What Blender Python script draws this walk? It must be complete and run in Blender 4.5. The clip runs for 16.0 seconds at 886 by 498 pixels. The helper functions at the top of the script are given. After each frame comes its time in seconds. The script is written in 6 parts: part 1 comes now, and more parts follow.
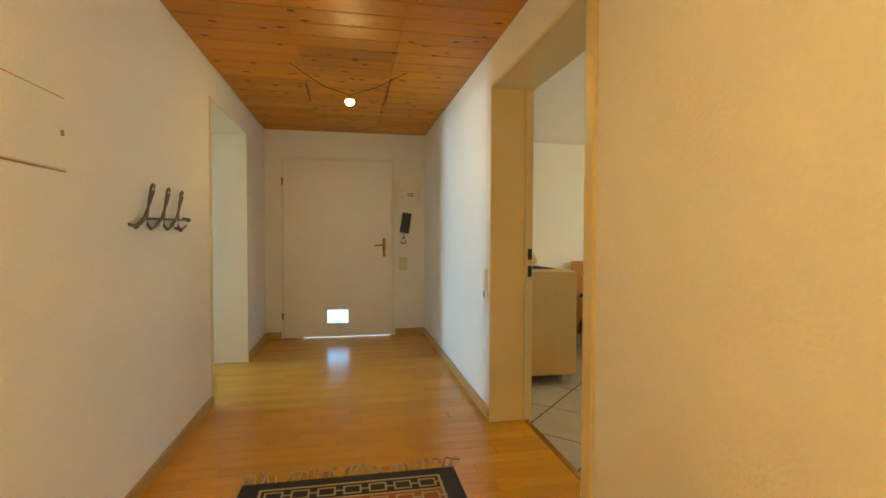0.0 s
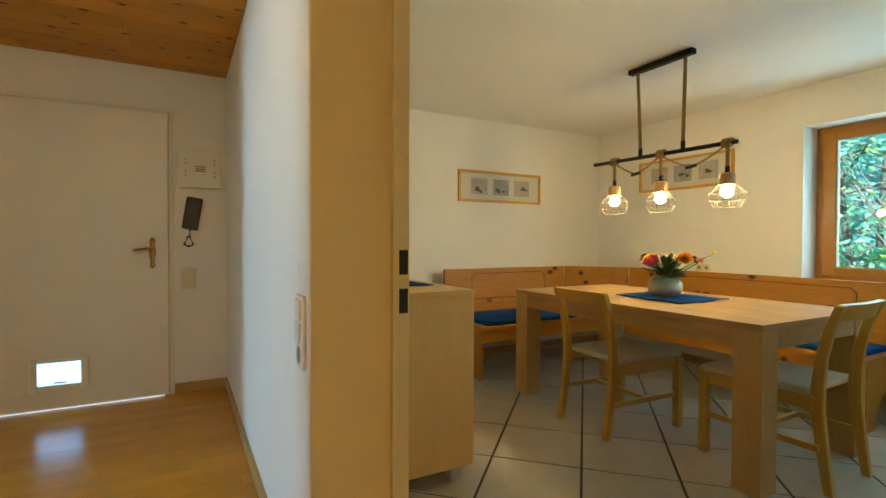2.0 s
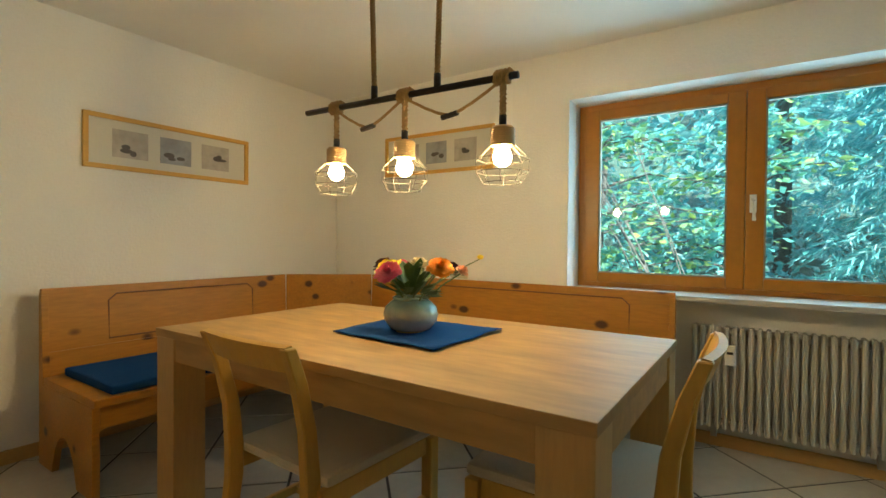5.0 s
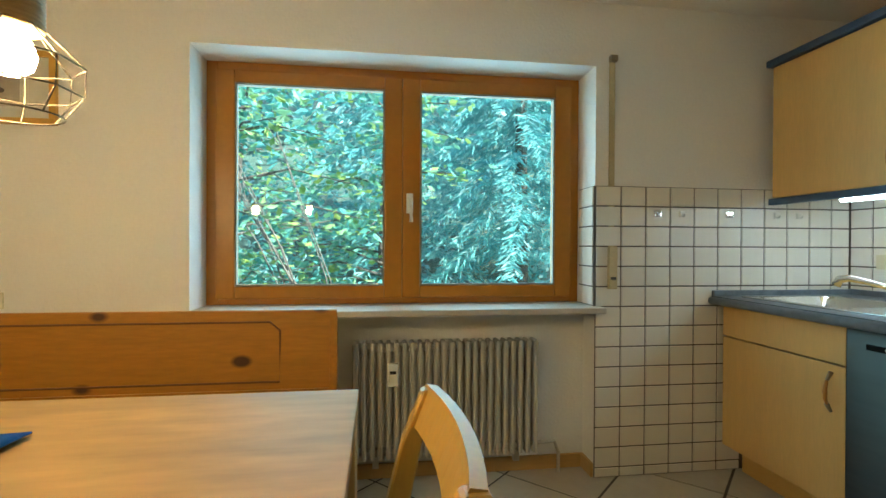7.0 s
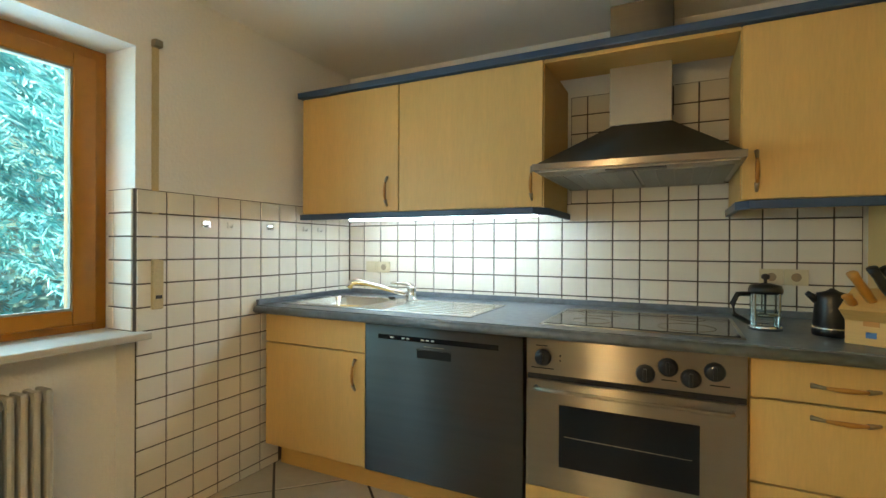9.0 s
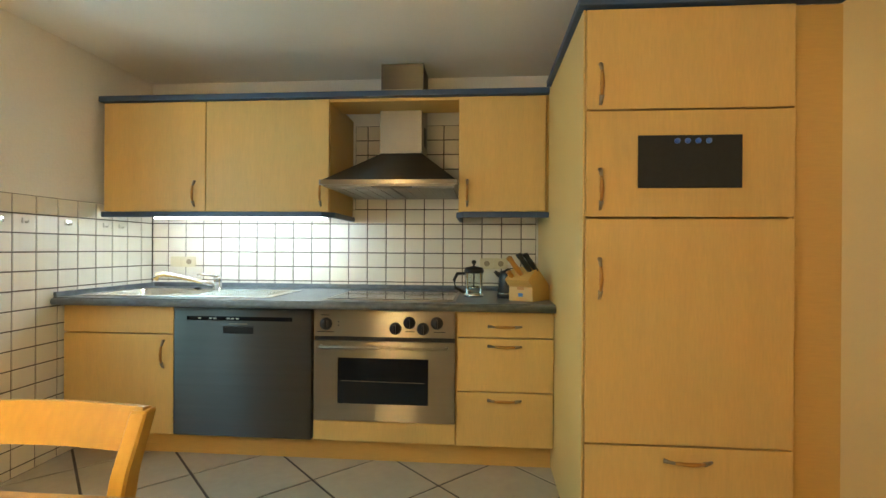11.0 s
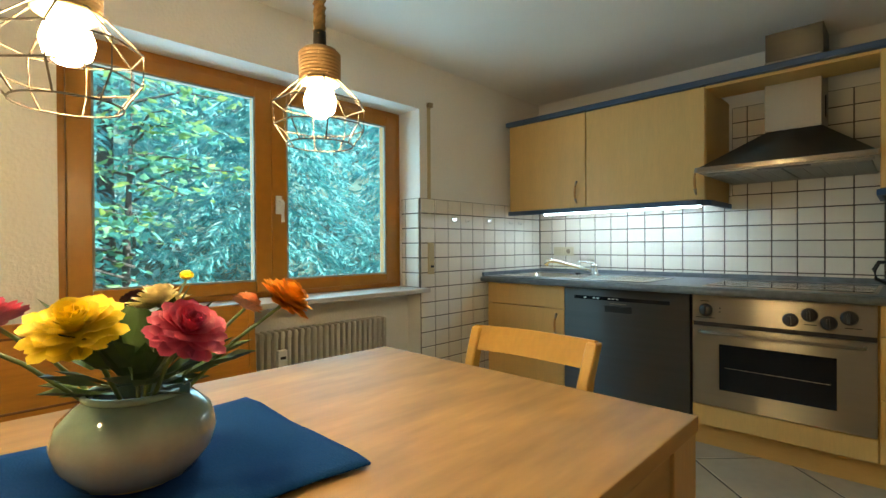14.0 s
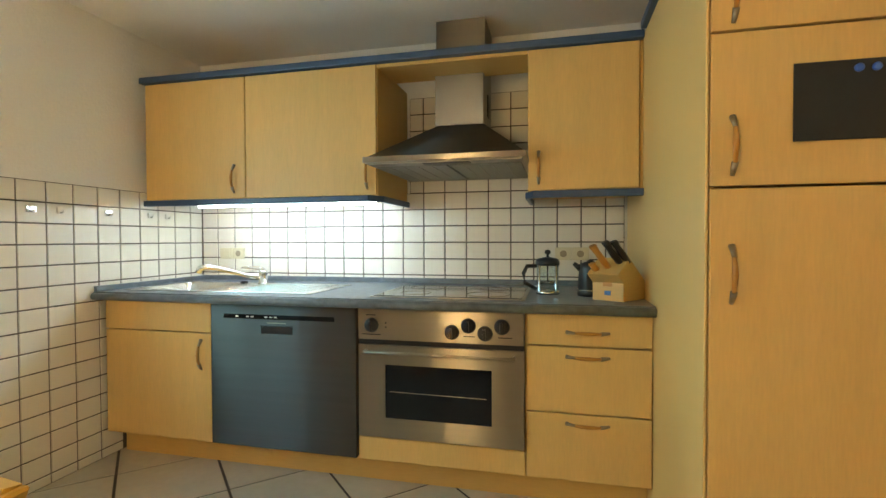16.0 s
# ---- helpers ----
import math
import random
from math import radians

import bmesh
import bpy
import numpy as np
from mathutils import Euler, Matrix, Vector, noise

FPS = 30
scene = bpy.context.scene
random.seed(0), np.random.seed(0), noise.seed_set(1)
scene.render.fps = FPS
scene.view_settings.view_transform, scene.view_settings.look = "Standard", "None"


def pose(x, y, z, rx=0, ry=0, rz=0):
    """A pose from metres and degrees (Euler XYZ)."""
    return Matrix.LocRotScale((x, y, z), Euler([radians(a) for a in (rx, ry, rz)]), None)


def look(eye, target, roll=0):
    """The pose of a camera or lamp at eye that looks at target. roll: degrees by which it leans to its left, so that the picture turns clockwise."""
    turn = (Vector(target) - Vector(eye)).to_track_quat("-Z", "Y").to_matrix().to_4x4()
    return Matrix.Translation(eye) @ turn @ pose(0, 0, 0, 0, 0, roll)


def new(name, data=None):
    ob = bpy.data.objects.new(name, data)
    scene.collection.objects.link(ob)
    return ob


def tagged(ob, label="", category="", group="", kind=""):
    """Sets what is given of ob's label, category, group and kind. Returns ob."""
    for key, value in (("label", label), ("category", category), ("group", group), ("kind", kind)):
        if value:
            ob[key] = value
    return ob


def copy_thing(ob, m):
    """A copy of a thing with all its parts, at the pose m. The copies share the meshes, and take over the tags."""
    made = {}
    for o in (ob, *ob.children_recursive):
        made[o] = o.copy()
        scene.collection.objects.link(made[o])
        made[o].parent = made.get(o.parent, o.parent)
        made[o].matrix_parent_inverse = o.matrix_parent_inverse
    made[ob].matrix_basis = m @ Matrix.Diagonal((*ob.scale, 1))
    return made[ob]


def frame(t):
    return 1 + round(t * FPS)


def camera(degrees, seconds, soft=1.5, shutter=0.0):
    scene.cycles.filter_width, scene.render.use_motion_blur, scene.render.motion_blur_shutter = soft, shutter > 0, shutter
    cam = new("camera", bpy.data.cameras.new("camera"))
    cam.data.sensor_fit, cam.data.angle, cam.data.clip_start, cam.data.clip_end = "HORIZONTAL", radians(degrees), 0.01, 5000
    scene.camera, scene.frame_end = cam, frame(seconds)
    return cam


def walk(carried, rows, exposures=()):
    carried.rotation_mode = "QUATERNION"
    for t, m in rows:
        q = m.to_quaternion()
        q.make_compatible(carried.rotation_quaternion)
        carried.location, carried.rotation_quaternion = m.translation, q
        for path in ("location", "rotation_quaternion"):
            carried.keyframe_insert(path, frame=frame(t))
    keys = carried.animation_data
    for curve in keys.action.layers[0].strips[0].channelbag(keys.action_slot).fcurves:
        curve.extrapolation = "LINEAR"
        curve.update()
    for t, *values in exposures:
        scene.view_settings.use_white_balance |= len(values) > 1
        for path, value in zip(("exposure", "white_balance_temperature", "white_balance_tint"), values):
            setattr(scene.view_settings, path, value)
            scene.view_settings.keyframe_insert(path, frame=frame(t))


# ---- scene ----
cam = camera(85.4, 16.0)
PATH = [
    (0, (0.573, 0.537, 1.194), (0.953, 2.500, 1.134), 0.2),
    (0.5, (0.700, 0.916, 1.213), (1.344, 2.809, 1.146), 0.2),
    (1, (0.840, 1.397, 1.199), (1.546, 3.267, 1.134), 0.2),
    (1.5, (0.936, 1.805, 1.146), (1.720, 3.644, 1.108), 0.3),
    (2, (1.149, 2.195, 1.130), (2.105, 3.951, 1.098), 0.2),
    (2.5, (1.355, 2.496, 1.145), (2.429, 4.182, 1.108), 0.2),
    (3, (1.535, 2.723, 1.141), (2.774, 4.292, 1.113), 0.4),
    (3.5, (1.791, 2.857, 1.157), (3.283, 4.189, 1.129), 0.4),
    (4, (2.021, 2.948, 1.134), (3.608, 4.166, 1.109), 0.4),
    (4.2, (2.09, 2.983, 1.13), (3.688, 4.185, 1.104), 0.5),
    (6.3, (2.929, 3.310, 1.118), (4.876, 3.769, 1.104), 0.3),
    (6.5, (2.983, 3.351, 1.124), (4.968, 3.596, 1.111), 0.4),
    (7, (3.129, 3.310, 1.135), (5.111, 3.040, 1.124), 0.3),
    (7.5, (3.291, 3.264, 1.130), (5.128, 2.471, 1.125), 0.4),
    (8, (3.331, 3.321, 1.154), (4.908, 2.091, 1.143), 0.4),
    (8.5, (3.340, 3.430, 1.182), (4.512, 1.809, 1.173), 0.4),
    (9, (3.352, 3.462, 1.202), (4.240, 1.667, 1.193), 0.3),
    (9.5, (3.308, 3.596, 1.208), (3.865, 1.675, 1.206), 0.3),
    (9.7, (3.248, 3.661, 1.194), (3.650, 1.702, 1.208), 0.4),
    (10.7, (3.045, 3.990, 1.180), (3.185, 1.995, 1.180), 0.4),
    (11.8, (2.985, 4.361, 1.146), (3.360, 2.397, 1.140), 0.3),
    (12, (2.996, 4.446, 1.148), (3.455, 2.499, 1.140), 0.3),
    (12.5, (3.029, 4.558, 1.144), (3.823, 2.722, 1.131), 0.0),
    (13, (3.032, 4.592, 1.134), (4.227, 2.990, 1.121), -0.2),
    (13.5, (3.040, 4.543, 1.126), (4.442, 3.117, 1.111), -0.3),
    (14, (3.054, 4.422, 1.121), (4.446, 2.986, 1.107), -0.35),
    (14.5, (3.048, 4.256, 1.151), (4.172, 2.602, 1.130), -0.2),
    (15, (3.013, 4.107, 1.164), (3.667, 2.218, 1.125), -0.2),
    (15.5, (3.044, 3.889, 1.178), (3.593, 1.966, 1.134), -0.3),
    (16, (3.022, 3.636, 1.157), (3.479, 1.690, 1.117), -0.2),
]
EXPOSURES = [(0, 3.02, 6900, 4), (1.5, 2.83, 6800, 4), (2.5, 2.8, 6400, 2), (3.5, 2.75, 6300, 5), (7.0, 2.53, 6550, 8), (8.0, 2.65, 6800, 10), (8.5, 2.75, 7100, 11), (9.0, 3.0, 7000, 12), (9.7, 3.3, 7600, 14),
             (12.0, 3.05, 6950, 12), (12.5, 2.9, 6800, 12), (13.5, 2.6, 6600, 10), (14.0, 2.6, 6600, 10), (15.0, 2.95, 7200, 12), (16.0, 3.3, 7200, 13)]
walk(cam, [(t, look(eye, target, roll)) for t, eye, target, roll in PATH], EXPOSURES)

# ---- daylight ----
world = bpy.data.worlds.new("sky")
scene.world = world
world.use_nodes = True
wn = world.node_tree.nodes
sky = wn.new("ShaderNodeTexSky")
sky.sky_type = "NISHITA"
sky.sun_disc = False
sky.sun_elevation, sky.sun_rotation = radians(48), radians(150)
wn["Background"].inputs["Strength"].default_value = 0.15
world.node_tree.links.new(sky.outputs["Color"], wn["Background"].inputs["Color"])
sun = new("sun", bpy.data.lights.new("sun", "SUN"))
sun.data.energy, sun.data.angle, sun.data.color = 3.4, radians(0.5), (1.0, 0.95, 0.86)
sun.matrix_world = look((2, -6, 9), (9, 3, 0))


def area_lamp(name, eye, target, w, h, energy, colour):
    ob = new(name, bpy.data.lights.new(name, "AREA"))
    ob.data.shape, ob.data.size, ob.data.size_y = "RECTANGLE", w, h
    ob.data.energy, ob.data.color = energy, colour
    ob.matrix_world = look(eye, target)
    return ob


# sky light in the opening of the kitchen window, and in the daylit room off the hall
area_lamp("window_light", (5.68, 3.19, 1.44), (3.0, 3.19, 1.55), 1.8, 1.1, 4.6, (0.42, 0.78, 1.0))
area_lamp("side_room_light", (-5.2, 5.47, 1.5), (1.4, 4.40, 1.1), 0.7, 1.3, 26, (0.36, 0.66, 1.0))
area_lamp("worktop_light", (4.55, 1.14, 1.345), (4.55, 1.135, 0), 1.15, 0.08, 0.30, (0.60, 0.84, 1.0))


# ---- materials ----
def material(name, colour, rough=0.6, metal=0.0, grain=0.0, grain_scale=60.0, blot=0.0, blot_scale=3.0, bump=0.0, stretch=(1, 1, 1), vary=0.0, sheen=0.0, coat=0.0, island=0.0):
    """Principled surface with noise at two scales, bump, and variation from piece to piece."""
    m = bpy.data.materials.new(name)
    m.use_nodes = True
    nt = m.node_tree
    N, L = nt.nodes, nt.links
    p = N["Principled BSDF"]
    p.inputs["Roughness"].default_value = rough
    p.inputs["Metallic"].default_value = metal
    if coat:
        p.inputs["Coat Weight"].default_value = coat
        p.inputs["Coat Roughness"].default_value = 0.12
    if sheen:
        p.inputs["Sheen Weight"].default_value = sheen
    tc = N.new("ShaderNodeTexCoord")
    mp = N.new("ShaderNodeMapping")
    mp.inputs["Scale"].default_value = stretch
    L.new(tc.outputs["Object"], mp.inputs["Vector"])
    info = N.new("ShaderNodeObjectInfo")
    rnd = N.new("ShaderNodeVectorMath")
    rnd.operation = "SCALE"
    comb = N.new("ShaderNodeCombineXYZ")
    for k in range(3):
        L.new(info.outputs["Random"], comb.inputs[k])
    L.new(comb.outputs[0], rnd.inputs[0])
    rnd.inputs["Scale"].default_value = 17.0
    add = N.new("ShaderNodeVectorMath")
    L.new(mp.outputs[0], add.inputs[0])
    L.new(rnd.outputs[0], add.inputs[1])
    fine = N.new("ShaderNodeTexNoise")
    fine.inputs["Scale"].default_value = grain_scale
    fine.inputs["Detail"].default_value = 6
    L.new(add.outputs[0], fine.inputs["Vector"])
    wide = N.new("ShaderNodeTexNoise")
    wide.inputs["Scale"].default_value = blot_scale
    wide.inputs["Detail"].default_value = 3
    L.new(add.outputs[0], wide.inputs["Vector"])

    def math_node(op, a, b):
        n = N.new("ShaderNodeMath")
        n.operation = op
        for k, v in enumerate((a, b)):
            if isinstance(v, (int, float)):
                n.inputs[k].default_value = v
            else:
                L.new(v, n.inputs[k])
        return n.outputs[0]

    f = math_node("MULTIPLY_ADD", fine.outputs["Fac"], grain * 2)
    f.node.inputs[2].default_value = 1 - grain
    w = math_node("MULTIPLY_ADD", wide.outputs["Fac"], blot * 2)
    w.node.inputs[2].default_value = 1 - blot
    v = math_node("MULTIPLY", f, w)
    if vary:
        r = math_node("MULTIPLY_ADD", info.outputs["Random"], vary * 2)
        r.node.inputs[2].default_value = 1 - vary
        v = math_node("MULTIPLY", v, r)
    if island:
        geo = N.new("ShaderNodeNewGeometry")
        r = math_node("MULTIPLY_ADD", geo.outputs["Random Per Island"], island * 2)
        r.node.inputs[2].default_value = 1 - island
        v = math_node("MULTIPLY", v, r)
    hsv = N.new("ShaderNodeHueSaturation")
    hsv.inputs["Color"].default_value = (*colour, 1)
    L.new(v, hsv.inputs["Value"])
    L.new(hsv.outputs[0], p.inputs["Base Color"])
    rr = math_node("MULTIPLY_ADD", wide.outputs["Fac"], 0.16)
    rr.node.inputs[2].default_value = max(0.02, rough - 0.08)
    L.new(rr, p.inputs["Roughness"])
    if bump:
        b = N.new("ShaderNodeBump")
        b.inputs["Strength"].default_value = bump
        b.inputs["Distance"].default_value = 0.004
        L.new(fine.outputs["Fac"], b.inputs["Height"])
        L.new(b.outputs[0], p.inputs["Normal"])
    return m


def glow(name, colour, strength):
    m = bpy.data.materials.new(name)
    m.use_nodes = True
    p = m.node_tree.nodes["Principled BSDF"]
    p.inputs["Base Color"].default_value = (*colour, 1)
    p.inputs["Emission Color"].default_value = (*colour, 1)
    p.inputs["Emission Strength"].default_value = strength
    return m


def pane_glass(name, tint=(0.97, 1.0, 0.99)):
    m = bpy.data.materials.new(name)
    m.use_nodes = True
    nt = m.node_tree
    nt.nodes.clear()
    out = nt.nodes.new("ShaderNodeOutputMaterial")
    mix = nt.nodes.new("ShaderNodeMixShader")
    clear = nt.nodes.new("ShaderNodeBsdfTransparent")
    clear.inputs["Color"].default_value = (*tint, 1)
    gloss = nt.nodes.new("ShaderNodeBsdfGlossy")
    gloss.inputs["Roughness"].default_value = 0.01
    rim = nt.nodes.new("ShaderNodeLayerWeight")
    rim.inputs["Blend"].default_value = 0.5
    steep = nt.nodes.new("ShaderNodeMath")
    steep.operation = "POWER"
    steep.inputs[1].default_value = 4.0
    amount = nt.nodes.new("ShaderNodeMath")
    amount.operation = "MULTIPLY_ADD"
    amount.inputs[1].default_value, amount.inputs[2].default_value = 0.6, 0.045
    nt.links.new(rim.outputs["Facing"], steep.inputs[0])
    nt.links.new(steep.outputs[0], amount.inputs[0])
    for a, b in ((amount.outputs[0], mix.inputs[0]), (clear.outputs[0], mix.inputs[1]), (gloss.outputs[0], mix.inputs[2]), (mix.outputs[0], out.inputs[0])):
        nt.links.new(a, b)
    return m


def knotty_wood(name, colour, dark, rough=0.45, axis=0, knots=2.2, vary=0.0, island=0.0):
    """Pine with streaks along one axis and scattered brown knots."""
    m = material(name, colour, rough, grain=0.26, grain_scale=9, blot=0.16, blot_scale=2.0, bump=0.05,
                 stretch=tuple(1.2 if k == axis else 9 for k in range(3)), vary=vary, island=island)
    N, L = m.node_tree.nodes, m.node_tree.links
    p = N["Principled BSDF"]
    src = p.inputs["Base Color"].links[0].from_socket
    tc = N.new("ShaderNodeTexCoord")
    mp = N.new("ShaderNodeMapping")
    mp.inputs["Scale"].default_value = tuple(0.62 if k == axis else 1 for k in range(3))
    vo = N.new("ShaderNodeTexVoronoi")
    vo.inputs["Scale"].default_value = knots
    ramp = N.new("ShaderNodeValToRGB")
    ramp.color_ramp.elements[0].position, ramp.color_ramp.elements[1].position = 0.11, 0.19
    ramp.color_ramp.elements[0].color, ramp.color_ramp.elements[1].color = (1, 1, 1, 1), (0, 0, 0, 1)
    mix = N.new("ShaderNodeMixRGB")
    mix.inputs[2].default_value = (*dark, 1)
    L.new(tc.outputs["Object"], mp.inputs[0])
    L.new(mp.outputs[0], vo.inputs["Vector"])
    L.new(vo.outputs["Distance"], ramp.inputs[0])
    L.new(ramp.outputs[0], mix.inputs[0])
    L.new(src, mix.inputs[1])
    L.new(mix.outputs[0], p.inputs["Base Color"])
    return m


PLASTER = material("plaster", (0.80, 0.78, 0.74), 0.85, grain=0.04, grain_scale=70, blot=0.04, blot_scale=1.5, bump=0.6)
CEILING_PAINT = material("ceiling_paint", (0.80, 0.79, 0.76), 0.9, grain=0.03, grain_scale=120, blot=0.03, bump=0.2)
CREAM = material("cream_paint", (0.72, 0.60, 0.34), 0.35, grain=0.02, blot=0.03, bump=0.02)
LINING_CREAM = material("lining_cream", (0.76, 0.64, 0.46), 0.4, grain=0.02, blot=0.04, bump=0.02)
DOOR_PAINT = material("door_paint", (0.76, 0.72, 0.66), 0.4, grain=0.02, blot=0.04, bump=0.02)
CEILING_WOOD = knotty_wood("ceiling_wood", (0.60, 0.250, 0.018), (0.16, 0.05, 0.010), 0.50, 0, 10.0, island=0.12)
PINE = knotty_wood("pine", (0.42, 0.178, 0.018), (0.07, 0.022, 0.006), 0.42, 0, 6.5)
PINE_Y = knotty_wood("pine_y", (0.42, 0.178, 0.018), (0.07, 0.022, 0.006), 0.42, 1, 6.5)
PARQUET = material("parquet", (0.56, 0.265, 0.022), 0.22, grain=0.18, grain_scale=14, blot=0.10, blot_scale=3, stretch=(1.5, 11, 11), vary=0.10, bump=0.03)
SKIRT_WOOD = material("skirt_wood", (0.48, 0.29, 0.10), 0.4, grain=0.12, grain_scale=12, stretch=(8, 1, 8))
BEECH = material("beech", (0.69, 0.445, 0.158), 0.42, grain=0.10, grain_scale=16, blot=0.08, blot_scale=1.8, stretch=(9, 9, 1.0), bump=0.03, vary=0.03)
BEECH_EDGE = material("beech_edge", (0.64, 0.40, 0.125), 0.45, grain=0.08, grain_scale=16, stretch=(1, 9, 9))
OAK = material("oak_table", (0.375, 0.222, 0.076), 0.56, grain=0.34, grain_scale=6, blot=0.40, blot_scale=2.2, stretch=(5, 1.0, 5), bump=0.05)
OAK_LEG = material("oak_leg", (0.46, 0.275, 0.095), 0.42, grain=0.16, grain_scale=13, blot=0.08, stretch=(8, 8, 1.0), bump=0.05)
CHAIR_WOOD = material("chair_wood", (0.50, 0.285, 0.050), 0.38, grain=0.12, grain_scale=12, blot=0.06, stretch=(7, 7, 1.2), bump=0.02)
PAD = material("pad_fabric", (0.55, 0.47, 0.33), 0.9, grain=0.16, grain_scale=240, blot=0.06, bump=0.4, sheen=0.3)
BLUE_CLOTH = material("blue_cloth", (0.008, 0.050, 0.185), 0.95, grain=0.2, grain_scale=260, blot=0.15, bump=0.5)
BLUE_CLOTH.node_tree.nodes["Principled BSDF"].inputs["Specular IOR Level"].default_value = 0.08
BLUE_TRIM = material("blue_trim", (0.035, 0.075, 0.15), 0.4, grain=0.12, grain_scale=40, blot=0.06)
COUNTER = material("slate_worktop", (0.125, 0.15, 0.175), 0.36, grain=0.50, grain_scale=30, blot=0.34, blot_scale=6, bump=0.03)
def brushed(name, colour, rough, grain=0.03, blot=0.05):
    """Sheet steel brushed sideways, so that highlights run upright."""
    m = material(name, colour, rough, 1.0, grain=grain, grain_scale=40, stretch=(0.6, 0.6, 30), blot=blot, blot_scale=1.5)
    p = m.node_tree.nodes["Principled BSDF"]
    for link in list(p.inputs["Roughness"].links):
        m.node_tree.links.remove(link)
    p.inputs["Anisotropic"].default_value, p.inputs["Anisotropic Rotation"].default_value = 1.0, 0.25
    tang = m.node_tree.nodes.new("ShaderNodeTangent")
    tang.direction_type, tang.axis = "RADIAL", "Z"
    m.node_tree.links.new(tang.outputs[0], p.inputs["Tangent"])
    return m


STEEL = brushed("brushed_steel", (0.36, 0.325, 0.27), 0.30)
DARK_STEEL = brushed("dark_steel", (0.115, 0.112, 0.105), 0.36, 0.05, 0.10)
CHIMNEY_STEEL = material("chimney_steel", (0.34, 0.32, 0.28), 0.42, 1.0, grain=0.04, grain_scale=60, blot=0.10, blot_scale=7)
FILTER_MESH = material("filter_mesh", (0.30, 0.30, 0.27), 0.5, 0.9, grain=0.3, grain_scale=120, bump=0.4)
SINK_STEEL = material("sink_steel", (0.62, 0.61, 0.58), 0.22, 1.0, grain=0.05, grain_scale=80, blot=0.05)
CHROME = material("chrome", (0.75, 0.75, 0.74), 0.08, 1.0)
BRASS = material("brass", (0.48, 0.30, 0.08), 0.22, 1.0, blot=0.1, blot_scale=20)
PEWTER = material("pewter", (0.34, 0.28, 0.20), 0.35, 1.0, grain=0.1)
HANDLE_WOOD = material("handle_wood", (0.50, 0.22, 0.04), 0.35, grain=0.12, grain_scale=30)
BLACK = material("black_plastic", (0.012, 0.012, 0.013), 0.35, grain=0.05)
BLACK_GLASS = material("black_glass", (0.010, 0.010, 0.012), 0.09)
BLACK_GLASS.node_tree.nodes["Principled BSDF"].inputs["Specular IOR Level"].default_value = 0.36
CHALK = material("chalkboard", (0.016, 0.017, 0.018), 0.7, grain=0.2, blot=0.2)
WHITE_PLASTIC = material("white_plastic", (0.74, 0.72, 0.66), 0.4, blot=0.03)
SIDE_LAMINATE = material("side_laminate", (0.72, 0.50, 0.20), 0.4, grain=0.04, grain_scale=20, stretch=(9, 9, 1), blot=0.04)
CREAM_PLASTIC = material("cream_plastic", (0.66, 0.60, 0.42), 0.4, blot=0.03)
SEAL_GREY = material("seal_grey", (0.26, 0.25, 0.20), 0.6, grain=0.1)
WINDOW_WOOD = material("window_wood", (0.38, 0.150, 0.012), 0.32, grain=0.14, grain_scale=12, blot=0.06, stretch=(8, 2, 2), bump=0.03)
SILL_STONE = material("sill_stone", (0.50, 0.46, 0.40), 0.35, grain=0.14, grain_scale=60, blot=0.1)
RADIATOR_PAINT = material("radiator_paint", (0.46, 0.43, 0.36), 0.38, blot=0.05)
WALL_TILE = material("wall_tile", (0.74, 0.70, 0.62), 0.42, grain=0.02, blot=0.04, vary=0.035)
GROUT = material("grout", (0.10, 0.08, 0.065), 0.9, grain=0.15)
FLOOR_TILE = material("floor_tile", (0.48, 0.44, 0.36), 0.13, grain=0.08, grain_scale=22, blot=0.10, blot_scale=5, vary=0.05)
FLOOR_GROUT = material("floor_grout", (0.055, 0.045, 0.04), 0.9, grain=0.15)
ROPE = material("rope", (0.33, 0.20, 0.075), 0.9, grain=0.3, grain_scale=160, bump=0.6)
LAMP_WOOD = material("lamp_wood", (0.46, 0.29, 0.12), 0.5, grain=0.15, grain_scale=30, stretch=(1, 1, 8))
CAGE_WIRE = material("cage_wire", (0.10, 0.085, 0.065), 0.5, 0.6)
BLACK_METAL = material("black_metal", (0.02, 0.016, 0.013), 0.45, 0.5, grain=0.15)
BULB = glow("bulb_glow", (1.0, 0.73, 0.35), 48)
SPOT = glow("spot_glow", (1.0, 0.70, 0.25), 58)
SPOT_UNSEEN = glow("spot_glow_unseen", (1.0, 0.70, 0.25), 150)
VASE_GLAZE = material("vase_glaze", (0.39, 0.375, 0.31), 0.12, grain=0.12, grain_scale=60, blot=0.12, blot_scale=14, coat=0.5)
# the celadon glaze runs blue-green from the shoulder into a tan belly
vg = VASE_GLAZE.node_tree
vt, vs, vr, vm, vn = (vg.nodes.new(k) for k in ("ShaderNodeTexCoord", "ShaderNodeSeparateXYZ", "ShaderNodeMapRange", "ShaderNodeMixRGB", "ShaderNodeTexNoise"))
vn.inputs["Scale"].default_value = 22
va = vg.nodes.new("ShaderNodeMath")
va.operation = "MULTIPLY_ADD"
va.inputs[1].default_value = 0.03
vr.inputs["From Min"].default_value, vr.inputs["From Max"].default_value = 0.075, 0.120
vm.blend_type = "MULTIPLY"
vm.inputs[2].default_value = (0.60, 0.92, 0.95, 1)
vp = vg.nodes["Principled BSDF"]
